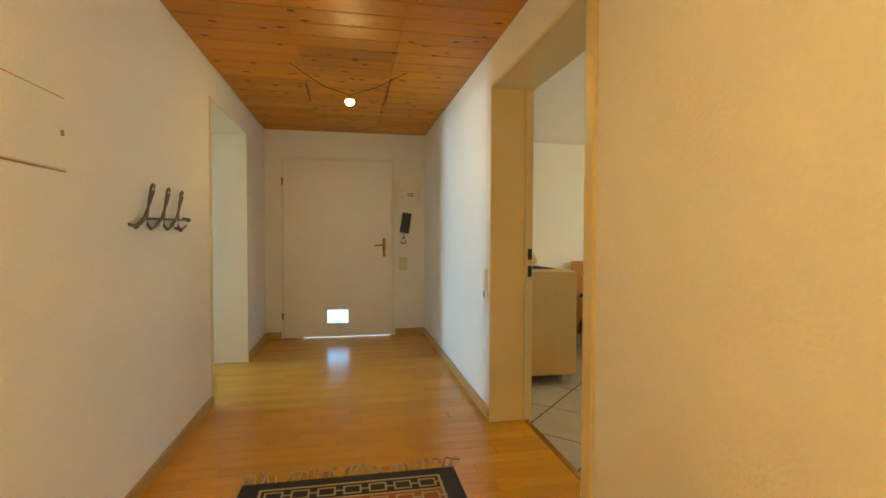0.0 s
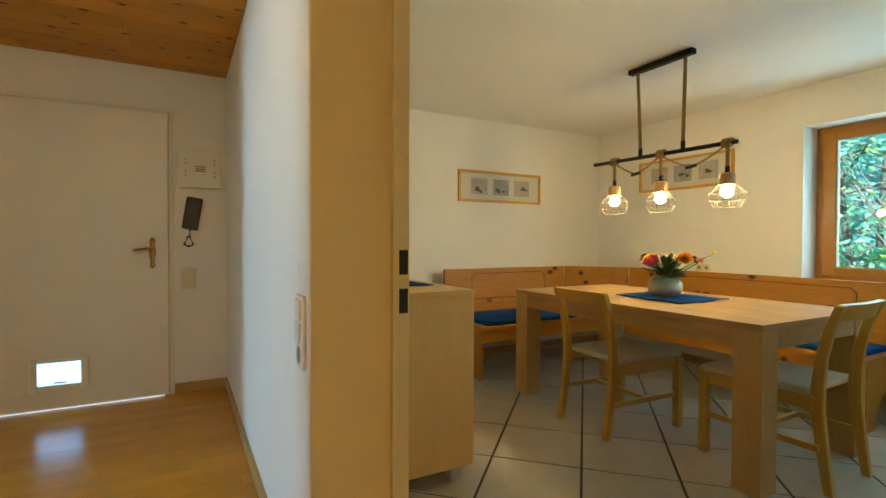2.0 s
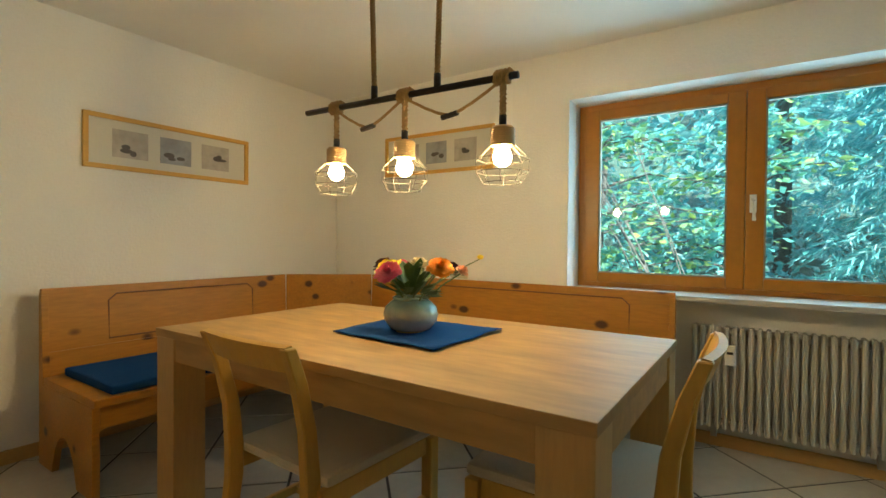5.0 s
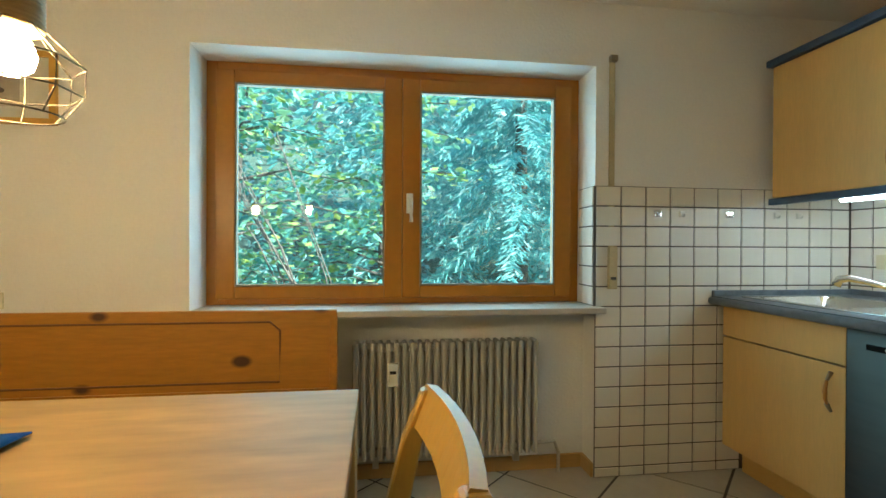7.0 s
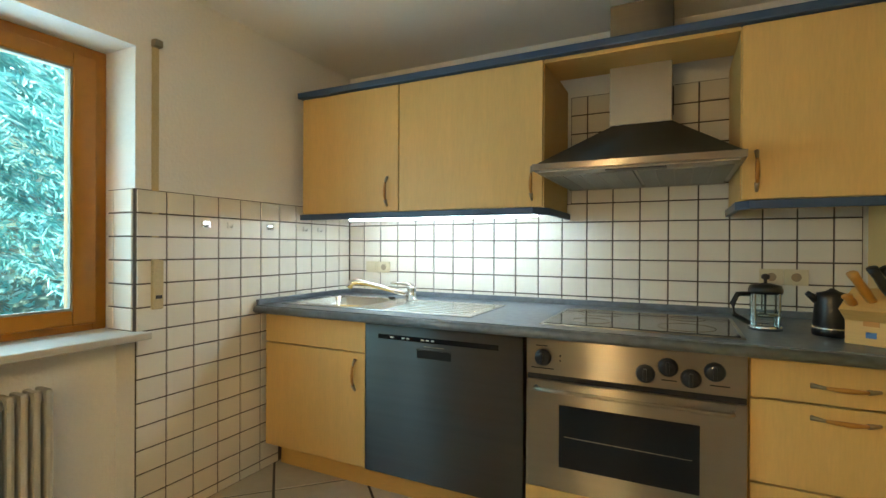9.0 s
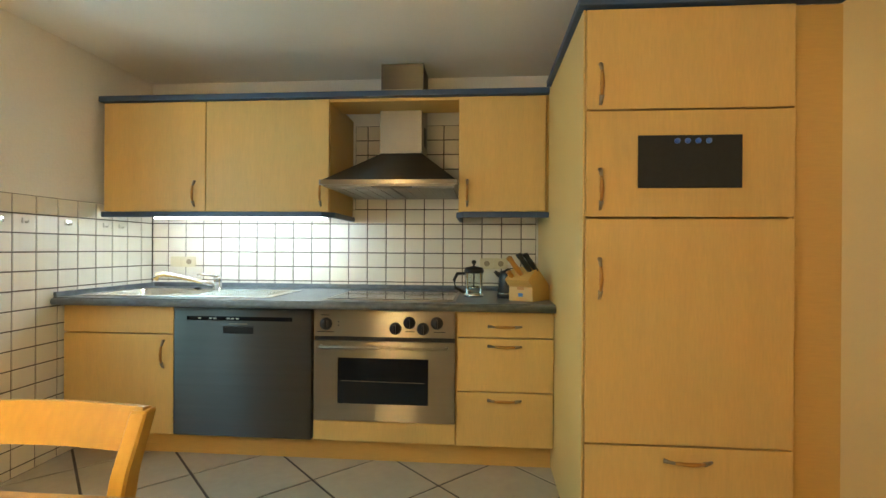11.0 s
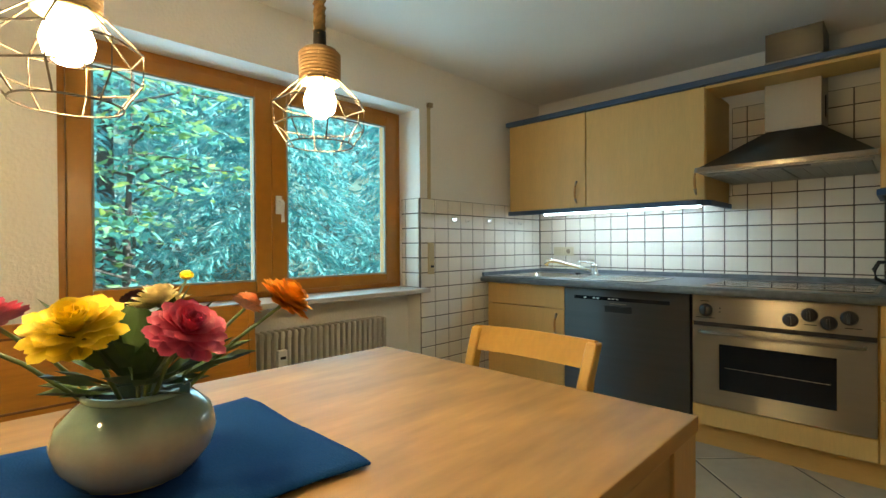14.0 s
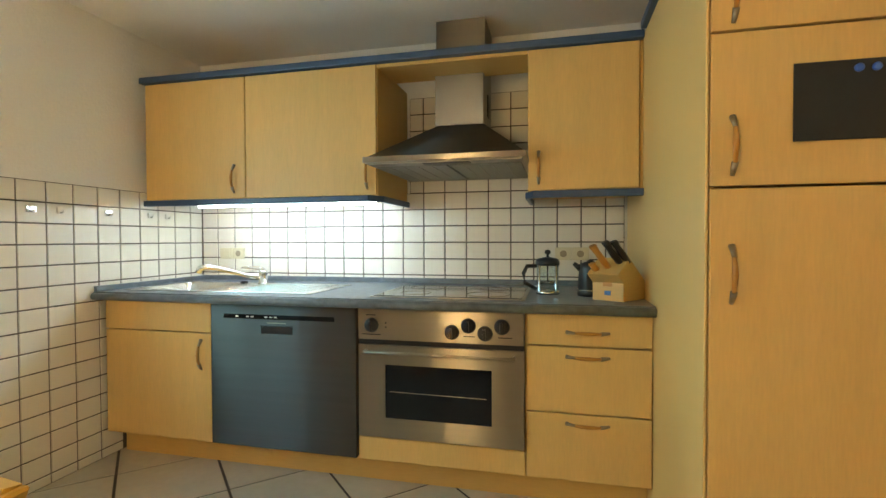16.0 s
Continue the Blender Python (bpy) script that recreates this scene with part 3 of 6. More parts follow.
part("grip", boxes((4.235, 4.405, BF + 0.006, BF + 0.0098, 0.706, 0.748), (4.235, 4.405, BF + 0.0098, BF + 0.016, 0.742, 0.748), bevel=0.002), BLACK, dwd, "black recessed grip")
part("scale_mark", box(4.27, 4.37, BF + 0.0078, BF + 0.0088, 0.757, 0.761), PEWTER, dwd)

oven_unit = unit("oven_cabinet", X3, X2, BF, ZB, ZT, "beech oven housing with a drawer front below")
front("drawer", oven_unit, X3, X2, BF, ZB, 0.256)
oven = thing("oven", ((X3 + X2) / 2, BF, 0.245), "stainless steel built-in oven with glass door", "oven")
ox0, ox1 = X3 + 0.006, X2 - 0.010
part("body", box(ox0, ox1, BF - 0.058, BF - 0.012, 0.262, 0.846), BLACK, oven)
od = part("door", boxes((ox0, ox1, BF - 0.012, BF + 0.016, 0.262, 0.352), (ox0, ox1, BF - 0.012, BF + 0.016, 0.594, 0.681), (ox0, ox0 + 0.137, BF - 0.012, BF + 0.016, 0.352, 0.594), (ox1 - 0.128, ox1, BF - 0.012, BF + 0.016, 0.352, 0.594)), STEEL, oven, "brushed steel door")
part("glass", box(ox0 + 0.137, ox1 - 0.128, BF - 0.010, BF + 0.013, 0.352, 0.594), BLACK_GLASS, od, "dark oven window")
part("shelf_rail", tube([(ox0 + 0.16, BF + 0.0133, 0.468), (ox1 - 0.15, BF + 0.0133, 0.472)], 0.0013, 6), PEWTER, od)
part("door_bar", tube([(ox0 + 0.04, BF + 0.014, 0.655), (ox0 + 0.042, BF + 0.048, 0.655), (ox0 + 0.06, BF + 0.055, 0.655), (ox1 - 0.06, BF + 0.055, 0.655), (ox1 - 0.042, BF + 0.048, 0.655), (ox1 - 0.04, BF + 0.014, 0.655)], 0.0075, 12), STEEL, od, "steel bar handle", True)
ocp = part("control_panel", box(ox0, ox1, BF - 0.012, BF + 0.016, 0.706, 0.846), STEEL, oven)
part("gap", box(ox0, ox1, BF - 0.012, BF + 0.004, 0.682, 0.705), BLACK, oven)
for xx, zz in ((3.833, 0.771), (3.462, 0.752), (3.389, 0.783), (3.317, 0.752), (3.245, 0.783)):
    k = part("knob", tube([(xx, BF + 0.015, zz), (xx, BF + 0.020, zz), (xx, BF + 0.035, zz), (xx, BF + 0.038, zz)], [0.034, 0.031, 0.028, 0.024], 24), BLACK, ocp, "black control knob", True)
    part("grip", box(xx - 0.006, xx + 0.006, BF + 0.036, BF + 0.05, zz - 0.022, zz + 0.022, 0.003), BLACK, k)
for xx, zz in ((3.765, 0.783), (3.765, 0.764)):
    part("indicator", tube([(xx, BF + 0.0155, zz), (xx, BF + 0.0175, zz)], 0.0035, 10), BLACK, ocp)
for xx, zz, w in ((3.815, 0.815, 0.045), (3.79, 0.727, 0.09), (3.20, 0.735, 0.06), (3.36, 0.735, 0.05)):
    part("scale_mark", box(xx, xx + w, BF + 0.0155, BF + 0.0168, zz, zz + 0.004), BLACK, ocp)

drw = unit("drawer_cabinet", X4, X3, BF, ZB, ZT, "beech drawer cabinet with three drawers")
for a, b in ((0.710, ZT), (0.430, 0.710), (ZB, 0.430)):
    f = front("drawer", drw, X4, X3, BF, a, b)
    bow_handle(f, ((X4 + X3) / 2, BF, (b - 0.042) if a < 0.7 else 0.770), (1, 0, 0), 0.17)

plinth = solo("plinth", box(X4, XL, 1.45, 1.47, 0.0, ZB - 0.002, 0.002), BEECH_EDGE, "beech-faced plinth below the base units", "plinth")

# worktop with rounded front, sink and hob cut in as things of their own
SX0, SX1, SY0, SY1 = 4.80, 5.22, 1.10, 1.50
wt = thing("worktop", (4.0, 1.25, ZT), "dark slate-blue laminate worktop with upstand", "worktop")
YF = 1.638
for r in ((X4 + 0.002, SX0, KY0 + 0.002, YF, ZT + 0.003, CT), (SX1, KX1 - 0.022, KY0 + 0.002, YF, ZT + 0.003, CT), (SX0, SX1, KY0 + 0.002, SY0, ZT + 0.003, CT), (SX0, SX1, SY1, YF, ZT + 0.003, CT)):
    part("slab", box(*r), COUNTER, wt)
part("nosing", tube([(X4 + 0.002, YF, ZT + 0.0215), (KX1 - 0.022, YF, ZT + 0.0215)], 0.0188, 14), COUNTER, wt, "", True)
part("upstand", boxes((X4 + 0.002, KX1 - 0.022, KY0 + 0.012, KY0 + 0.032, CT, CT + 0.03), (KX1 - 0.042, KX1 - 0.022, KY0 + 0.032, YF, CT, CT + 0.028), bevel=0.004), COUNTER, wt)

sink = thing("sink", (4.75, 1.3, CT), "stainless steel inset sink with drainer", "sink")
part("rim", boxes((4.17, SX0, 1.06, 1.54, CT, CT + 0.006), (SX1, 5.265, 1.06, 1.54, CT, CT + 0.006), (SX0, SX1, 1.06, SY0, CT, CT + 0.006), (SX0, SX1, SY1, 1.54, CT, CT + 0.006), bevel=0.002), SINK_STEEL, sink)
bm = bmesh.new()
loops = []
for inset, z in ((0.0, CT + 0.004), (0.012, CT - 0.02), (0.02, CT - 0.12), (0.05, CT - 0.15)):
    ring = []
    for cx, cy, a0 in ((SX1 - inset - 0.06, SY1 - inset - 0.06, 0), (SX0 + inset + 0.06, SY1 - inset - 0.06, 90), (SX0 + inset + 0.06, SY0 + inset + 0.06, 180), (SX1 - inset - 0.06, SY0 + inset + 0.06, 270)):
        for k in range(5):
            a = radians(a0 + k * 22.5)
            ring.append(bm.verts.new((cx + 0.06 * math.cos(a), cy + 0.06 * math.sin(a), z)))
    loops.append(ring)
for A, B in zip(loops, loops[1:]):
    for k in range(len(A)):
        bm.faces.new((A[k], B[k], B[(k + 1) % len(A)], A[(k + 1) % len(A)]))
bm.faces.new(loops[-1])
part("bowl", bm, SINK_STEEL, sink, "", True)
for xx in (SX0, SX1 - 0.02):
    for yy in (SY0, SY1 - 0.02):
        part("corner_plate", box(xx, xx + 0.02, yy, yy + 0.02, CT + 0.001, CT + 0.005), SINK_STEEL, sink)
for k in range(7):
    part("drain_groove", box(4.22, 4.64, 1.14 + k * 0.055, 1.152 + k * 0.055, CT + 0.006, CT + 0.0085, 0.001), SINK_STEEL, sink)
part("drain", lathe([(0.035, 0), (0.035, 0.004), (0.012, 0.005)], (5.01, 1.3, CT - 0.149), 20), CHROME, sink)
part("plug_knob", lathe([(0.022, 0), (0.022, 0.008), (0.016, 0.011)], (4.86, 1.085, CT + 0.006), 20), BLACK, sink, "black overflow knob")

tx, ty = 4.715, 1.105
tap = thing("kitchen_tap", (tx, ty, CT + 0.006), "chrome single-lever kitchen tap with long spout", "tap")
part("column", lathe([(0.034, 0), (0.034, 0.006), (0.026, 0.012), (0.025, 0.060), (0.027, 0.066), (0.024, 0.078), (0.010, 0.084)], (tx, ty, CT + 0.006), 24), CHROME, tap, "", True)
part("lever", tube([(tx, ty, CT + 0.082), (tx + 0.012, ty + 0.01, CT + 0.096), (tx + 0.05, ty + 0.03, CT + 0.101), (tx + 0.105, ty + 0.06, CT + 0.103)], [0.018, 0.012, 0.008, 0.006]), CHROME, tap, "", True)
part("spout", tube([(tx + 0.01, ty + 0.005, CT + 0.035), (tx + 0.10, ty + 0.05, CT + 0.062), (tx + 0.22, ty + 0.11, CT + 0.098), (tx + 0.275, ty + 0.135, CT + 0.110), (tx + 0.305, ty + 0.15, CT + 0.104), (tx + 0.318, ty + 0.157, CT + 0.075)], [0.013, 0.013, 0.013, 0.016, 0.019, 0.019], 14), CHROME, tap, "", True)

hob = thing("ceramic_hob", (3.5, 1.3, CT), "black glass ceramic hob with steel rim", "hob")
part("rim", box(3.15, 3.86, 1.02, 1.56, CT, CT + 0.004, 0.0015), STEEL, hob)
part("glass", box(3.165, 3.845, 1.035, 1.545, CT + 0.004, CT + 0.007, 0.001), BLACK_GLASS, hob)
for xx, yy, r in ((3.33, 1.41, 0.10), (3.68, 1.41, 0.075), (3.33, 1.16, 0.075), (3.68, 1.16, 0.10)):
    part("cooking_zone", tube([(xx + r * math.cos(a * math.pi / 16), yy + r * math.sin(a * math.pi / 16), CT + 0.0072) for a in range(32)], 0.0012, 4, True), PEWTER, hob)

# wall units, hood, trims
ZU0, ZU1 = 1.383, 2.044
UL = 5.308
wall_units = []
for x0, x1, hx, lab in ((WX1, UL, WX1 + 0.07, "beech wall cabinet with one door"), (3.905, WX1, 3.955, "wide beech wall cabinet with one door"), (2.656, 3.150, 3.10, "narrow beech wall cabinet with one door")):
    u = unit("wall_cabinet", x0, x1, UF, ZU0, ZU1, lab)
    d = front("door", u, x0, x1, UF, ZU0, ZU1)
    bow_handle(d, (hx, UF, 1.49), (0, 0, 1), 0.15)
    wall_units.append(u)
part("filler", box(X4, 2.654, UF - 0.03, UF - 0.012, ZU0, ZU1, 0.002), BEECH_EDGE, wall_units[2])
bridge = thing("hood_bridge", (3.51, 1.2, 1.99), "beech bridging board above the cooker hood", "shelf")
part("board", box(3.152, 3.903, KY0 + 0.25, UF - 0.01, ZU1 - 0.018, ZU1, 0.002), BEECH_EDGE, bridge)
crown = thing("cornice_rail", (4.0, UF, ZU1), "dark blue cornice rail along the cabinet tops", "cornice")
part("rail", box(X4, UL + 0.02, UF - 0.03, UF + 0.022, ZU1 + 0.001, ZU1 + 0.036, 0.007), BLUE_TRIM, crown)
for x0, x1, cut in ((3.885, UL, 1), (X4, 3.165, 0)):
    lr = thing("light_rail", ((x0 + x1) / 2, UF, 1.345), "dark blue light rail below the wall cabinets", "light rail", "blue light rails")
    if cut:
        part("rail", prism([(x1, UF - 0.012), (x1, UF + 0.02), (x0 + 0.06, UF + 0.02), (x0, UF - 0.05), (x0, KY0 + 0.02), (x0 + 0.02, KY0 + 0.02), (x0 + 0.02, UF - 0.06), (x0 + 0.07, UF - 0.012)], "z", 1.350, 1.382, 0.004), BLUE_TRIM, lr)
    else:
        part("rail", prism([(x0, UF - 0.012), (x0, UF + 0.02), (x1 - 0.04, UF + 0.02), (x1, UF - 0.05), (x1, KY0 + 0.02), (x1 - 0.02, KY0 + 0.02), (x1 - 0.02, UF - 0.06), (x1 - 0.06, UF - 0.012)], "z", 1.350, 1.382, 0.004), BLUE_TRIM, lr)
lamp_strip = thing("under_cabinet_light", (4.45, 1.02, 1.35), "white tube light below the wall cabinet", "strip light")
part("housing", box(3.95, 5.13, 1.12, 1.21, 1.366, 1.3825, 0.004), WHITE_PLASTIC, lamp_strip)
part("tube", tube([(3.98, 1.165, 1.358), (5.10, 1.165, 1.358)], 0.0075, 10), glow("strip_glow", (0.60, 0.84, 1.0), 9), lamp_strip)

hood = thing("cooker_hood", (3.515, 1.1, 1.5), "stainless steel chimney cooker hood", "cooker hood")
hx0, hx1, hy1 = 3.146, 3.905, 1.525
part("rim", box(hx0, hx1, KY0 + 0.012, hy1, 1.517, 1.545, 0.004), STEEL, hood, "brushed steel rim")
bm = bmesh.new()
lo = [bm.verts.new(p) for p in ((hx0 + 0.01, KY0 + 0.012, 1.545), (hx1 - 0.01, KY0 + 0.012, 1.545), (hx1 - 0.01, hy1 - 0.02, 1.545), (hx0 + 0.01, hy1 - 0.02, 1.545))]
hi = [bm.verts.new(p) for p in ((3.39, KY0 + 0.012, 1.762), (3.64, KY0 + 0.012, 1.762), (3.64, 1.13, 1.762), (3.39, 1.13, 1.762))]
for k in range(4):
    bm.faces.new((lo[k], lo[(k + 1) % 4], hi[(k + 1) % 4], hi[k]))
bm.faces.new(lo[::-1])
bm.faces.new(hi)
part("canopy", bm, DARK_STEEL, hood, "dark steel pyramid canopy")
part("chimney", box(3.390, 3.650, KY0 + 0.012, 1.135, 1.762, 2.16, 0.003), CHIMNEY_STEEL, hood)
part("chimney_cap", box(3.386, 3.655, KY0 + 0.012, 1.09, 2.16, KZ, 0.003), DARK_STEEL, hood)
part("vent_slots", box(3.384, 3.3895, 0.95, 1.0, 1.83, 1.95), BLACK, hood)
part("light_panel", box(hx0 + 0.02, hx1 - 0.02, hy1 - 0.10, hy1 - 0.012, 1.509, 1.517, 0.002), CHIMNEY_STEEL, hood, "grey underside panel")
part("switch_panel", box(3.40, 3.62, hy1 - 0.075, hy1 - 0.03, 1.5055, 1.5092, 0.001), BLACK, hood)
part("rear_panel", box(hx0 + 0.02, hx1 - 0.02, KY0 + 0.02, KY0 + 0.055, 1.505, 1.517, 0.002), CHIMNEY_STEEL, hood)
for a, b in ((hx0 + 0.03, 3.51), (3.525, hx1 - 0.03)):
    flt = part("filter", box(a, b, KY0 + 0.06, hy1 - 0.105, 1.506, 1.5165, 0.002), FILTER_MESH, hood, "metal grease filter")
    for q in range(4):
        xq = a + (b - a) * (q + 1) / 5
        part("filter_rib", box(xq - 0.002, xq + 0.002, KY0 + 0.07, hy1 - 0.115, 1.5035, 1.507), CHIMNEY_STEEL, flt)

# tall unit
TF, TX0, TX1 = 2.25, 1.884, 2.632
tall = unit("tall_cabinet", TX0, TX1, TF, 0.15, 2.072, "tall beech larder and fridge housing")
for a, b, hz in ((1.691, 2.07, 1.787), (1.290, 1.691, 1.396), (0.447, 1.290, 1.063), (0.15, 0.447, None)):
    d = front("door", tall, TX0, TX1, TF, a, b)
    if hz:
        bow_handle(d, (TX1 - 0.055, TF, hz), (0, 0, 1), 0.15)
    else:
        bow_handle(d, (2.255, TF, 0.394), (1, 0, 0), 0.17)
part("side_panel", box(TX1 + 0.001, TX1 + 0.008, KY0 + 0.02, TF - 0.004, 0.0, 2.07, 0.002), SIDE_LAMINATE, tall, "pale laminate side panel")
part("filler", box(KX0 + 0.002, TX0 - 0.003, TF - 0.045, TF - 0.022, 0.0, 2.07, 0.002), BEECH_EDGE, tall)
part("plinth", box(TX0, TX1, TF - 0.09, TF - 0.07, 0, 0.148), BEECH_EDGE, tall)
part("plinth_grille", box(TX0 + 0.04, TX1 - 0.08, TF - 0.069, TF - 0.062, 0.085, 0.135, 0.002), BLACK, tall, "black vent grille")
part("cornice", boxes((KX0 + 0.002, TX1 + 0.03, TF - 0.03, TF + 0.022, 2.074, 2.108), (TX1 - 0.01, TX1 + 0.03, UF + 0.03, TF - 0.03, 2.074, 2.108), bevel=0.006), BLUE_TRIM, tall, "dark blue cornice")
board = thing("chalkboard", (2.24, TF, 1.386), "black magnetic memo board on the cabinet door", "memo board")
part("panel", box(2.073, 2.441, TF + 0.001, TF + 0.006, 1.400, 1.594, 0.001), CHALK, board)
for k in range(4):
    xx = 2.303 - k * 0.037
    part("magnet", tube([(xx, TF + 0.005, 1.572), (xx, TF + 0.012, 1.572), (xx, TF + 0.014, 1.572)], [0.010, 0.010, 0.006], 14), material("blue_magnet", (0.05, 0.14, 0.5), 0.3) if k == 0 else bpy.data.materials["blue_magnet"], board, "small blue magnet", True)


# ---- dining furniture ----
TAX0, TAX1, TAY0, TAY1, TAZ = 3.362, 4.370, 3.355, 5.11, 0.77
table = thing("dining_table", (3.87, 4.23, 0), "light oak dining table with thick square legs", "table")
part("tabletop", box(TAX0, TAX1, TAY0, TAY1, TAZ - 0.032, TAZ, 0.003), OAK, table)
for r in ((TAX0 + 0.012, TAX0 + 0.034, TAY0 + 0.13, TAY1 - 0.13, TAZ - 0.122, TAZ - 0.033), (TAX1 - 0.034, TAX1 - 0.012, TAY0 + 0.13, TAY1 - 0.13, TAZ - 0.122, TAZ - 0.033),
                    (TAX0 + 0.13, TAX1 - 0.13, TAY0 + 0.012, TAY0 + 0.034, TAZ - 0.122, TAZ - 0.033), (TAX0 + 0.13, TAX1 - 0.13, TAY1 - 0.034, TAY1 - 0.012, TAZ - 0.122, TAZ - 0.033)):
    part("apron", box(*r, 0.002), OAK, table)
for lx in (TAX0 + 0.004, TAX1 - 0.132):
    for ly in (TAY0 + 0.004, TAY1 - 0.132):
        part("leg", box(lx, lx + 0.128, ly, ly + 0.128, 0, TAZ - 0.033, 0.003), OAK_LEG, table)


def dining_chair(label):
    """Open-backed wooden chair at the origin, its front towards +y."""
    c = thing("dining_chair", (0, 0, 0), label, "chair", "chairs at the table")
    for s in (-1, 1):
        side = [(-0.30, 0.0), (-0.275, 0.16), (-0.25, 0.36), (-0.25, 0.46), (-0.262, 0.60), (-0.295, 0.74), (-0.335, 0.84)]
        x = 0.192 * s
        bm = bmesh.new()
        prev = None
        for (yy, zz), w, dx in zip(side, (0.019, 0.022, 0.026, 0.026, 0.023, 0.020, 0.018), (0.0, 0.0, 0.0, 0.0, 0.0, 0.004, 0.010)):
            xx = x + s * dx
            ring = [bm.verts.new(p) for p in ((xx - 0.017, yy - w, zz), (xx + 0.017, yy - w, zz), (xx + 0.017, yy + w, zz), (xx - 0.017, yy + w, zz))]
            if prev:
                for k in range(4):
                    bm.faces.new((prev[k], prev[(k + 1) % 4], ring[(k + 1) % 4], ring[k]))
            else:
                bm.faces.new(ring[::-1])
            prev = ring
        bm.faces.new(prev)
        bmesh.ops.bevel(bm, geom=list(bm.edges), offset=0.004, segments=1, affect="EDGES")
        part("back_leg", bm, CHAIR_WOOD, c)
        part("front_leg", box(0.225 * s - 0.022, 0.225 * s + 0.022, 0.235, 0.28, 0, 0.425, 0.005), CHAIR_WOOD, c)
        part("side_rail", prism([(-0.24, 0.365), (0.235, 0.365), (0.235, 0.425), (-0.24, 0.425)], "x", 0.215 * s - 0.011, 0.215 * s + 0.011, 0.003), CHAIR_WOOD, c)
        part("side_stretcher", prism([(-0.265, 0.185), (0.235, 0.185), (0.235, 0.215), (-0.265, 0.215)], "x", 0.215 * s - 0.009, 0.215 * s + 0.009, 0.003), CHAIR_WOOD, c)
    part("front_rail", box(-0.203, 0.203, 0.245, 0.268, 0.365, 0.425, 0.003), CHAIR_WOOD, c)
    part("cross_stretcher", box(-0.205, 0.205, 0.0, 0.022, 0.188, 0.212, 0.003), CHAIR_WOOD, c)
    bm = bmesh.new()
    rows = []
    for k in range(9):
        s = k / 8 * 2 - 1
        bow = -0.022 * (1 - s * s)
        rows.append([bm.verts.new(p) for p in ((s * 0.208, -0.306 + bow - 0.011, 0.768), (s * 0.208, -0.306 + bow + 0.011, 0.772), (s * 0.208, -0.337 + bow + 0.011, 0.846), (s * 0.208, -0.337 + bow - 0.011, 0.842))])
    for A, B in zip(rows, rows[1:]):
        for k in range(4):
            bm.faces.new((A[k], A[(k + 1) % 4], B[(k + 1) % 4], B[k]))
    bm.faces.new(rows[0][::-1])
    bm.faces.new(rows[-1])
    bmesh.ops.recalc_face_normals(bm, faces=bm.faces)
    part("top_rail", bm, CHAIR_WOOD, c)
    bm = add_box(bmesh.new(), -0.235, 0.235, -0.225, 0.285, 0.427, 0.462, 0.016)
    part("seat_pad", bm, PAD, c, "beige upholstered seat pad")
    return c


chair = dining_chair("light wooden chair with beige seat pad at the table's long side")
chair.matrix_basis = pose(3.57, 4.315, 0, 0, 0, -92)
other = copy_thing(chair, pose(3.865, 3.535, 0, 0, 0, 1) @ Matrix.Diagonal((1, 1, 1.018, 1)))
tagged(other, "light wooden chair with beige seat pad at the table's end")

# corner bench
bench = thing("corner_bench", (4.3, 6.0, 0), "knotty pine corner bench with panelled backrest", "corner bench")
BT, BS = 0.872, 0.435
bx0, by0 = 3.268, 3.475
part("backrest", prism([(6.035, 0.40), (6.065, 0.40), (6.085, BT - 0.02), (6.075, BT), (6.055, BT)], "x", bx0, 4.72, 0.004), PINE, bench)
part("backrest", prism([(5.13, 0.40), (5.16, 0.40), (5.18, BT - 0.02), (5.17, BT), (5.15, BT)], "y", by0, 5.58, 0.004), PINE_Y, bench)
m45 = [(4.722, 6.045), (5.14, 5.582), (5.17, 5.605), (4.745, 6.075)]
part("corner_back", prism(m45, "z", 0.40, BT, 0.004), PINE, bench)
for rows in ((("x", 3.56, 4.44), ("y", 3.70, 5.20)),):
    for ax, a, b in rows:
        if ax == "x":
            pts = [(a, 6.042, 0.585), (a, 6.050, 0.79), (a + 0.04, 6.052, 0.825), (b - 0.04, 6.052, 0.825), (b, 6.050, 0.79), (b, 6.042, 0.585)]
        else:
            pts = [(5.137, a, 0.585), (5.145, a, 0.79), (5.147, a + 0.04, 0.825), (5.147, b - 0.04, 0.825), (5.145, b, 0.79), (5.137, b, 0.585)]
        part("panel_groove", tube(pts, 0.0045, 6, True), material("groove_brown", (0.16, 0.06, 0.016), 0.6) if "groove_brown" not in bpy.data.materials else bpy.data.materials["groove_brown"], bench, "routed panel line")
part("rail_strip", boxes((bx0 + 0.02, 4.72, 6.032, 6.042, 0.545, 0.555), (5.127, 5.137, by0 + 0.02, 5.58, 0.545, 0.555)), PINE, bench)
part("seat", prism([(bx0, 5.43), (4.62, 5.43), (4.80, 5.25), (4.66, by0 + 0.0), (5.13, by0), (5.13, 5.58), (4.72, 6.035), (bx0, 6.035)], "z", BS - 0.035, BS, 0.004), PINE, bench)
part("seat_front", boxes((bx0 + 0.03, 4.62, 5.455, 5.477, 0.30, BS - 0.036), (4.70, 4.722, by0 + 0.03, 5.25, 0.30, BS - 0.036)), PINE, bench)


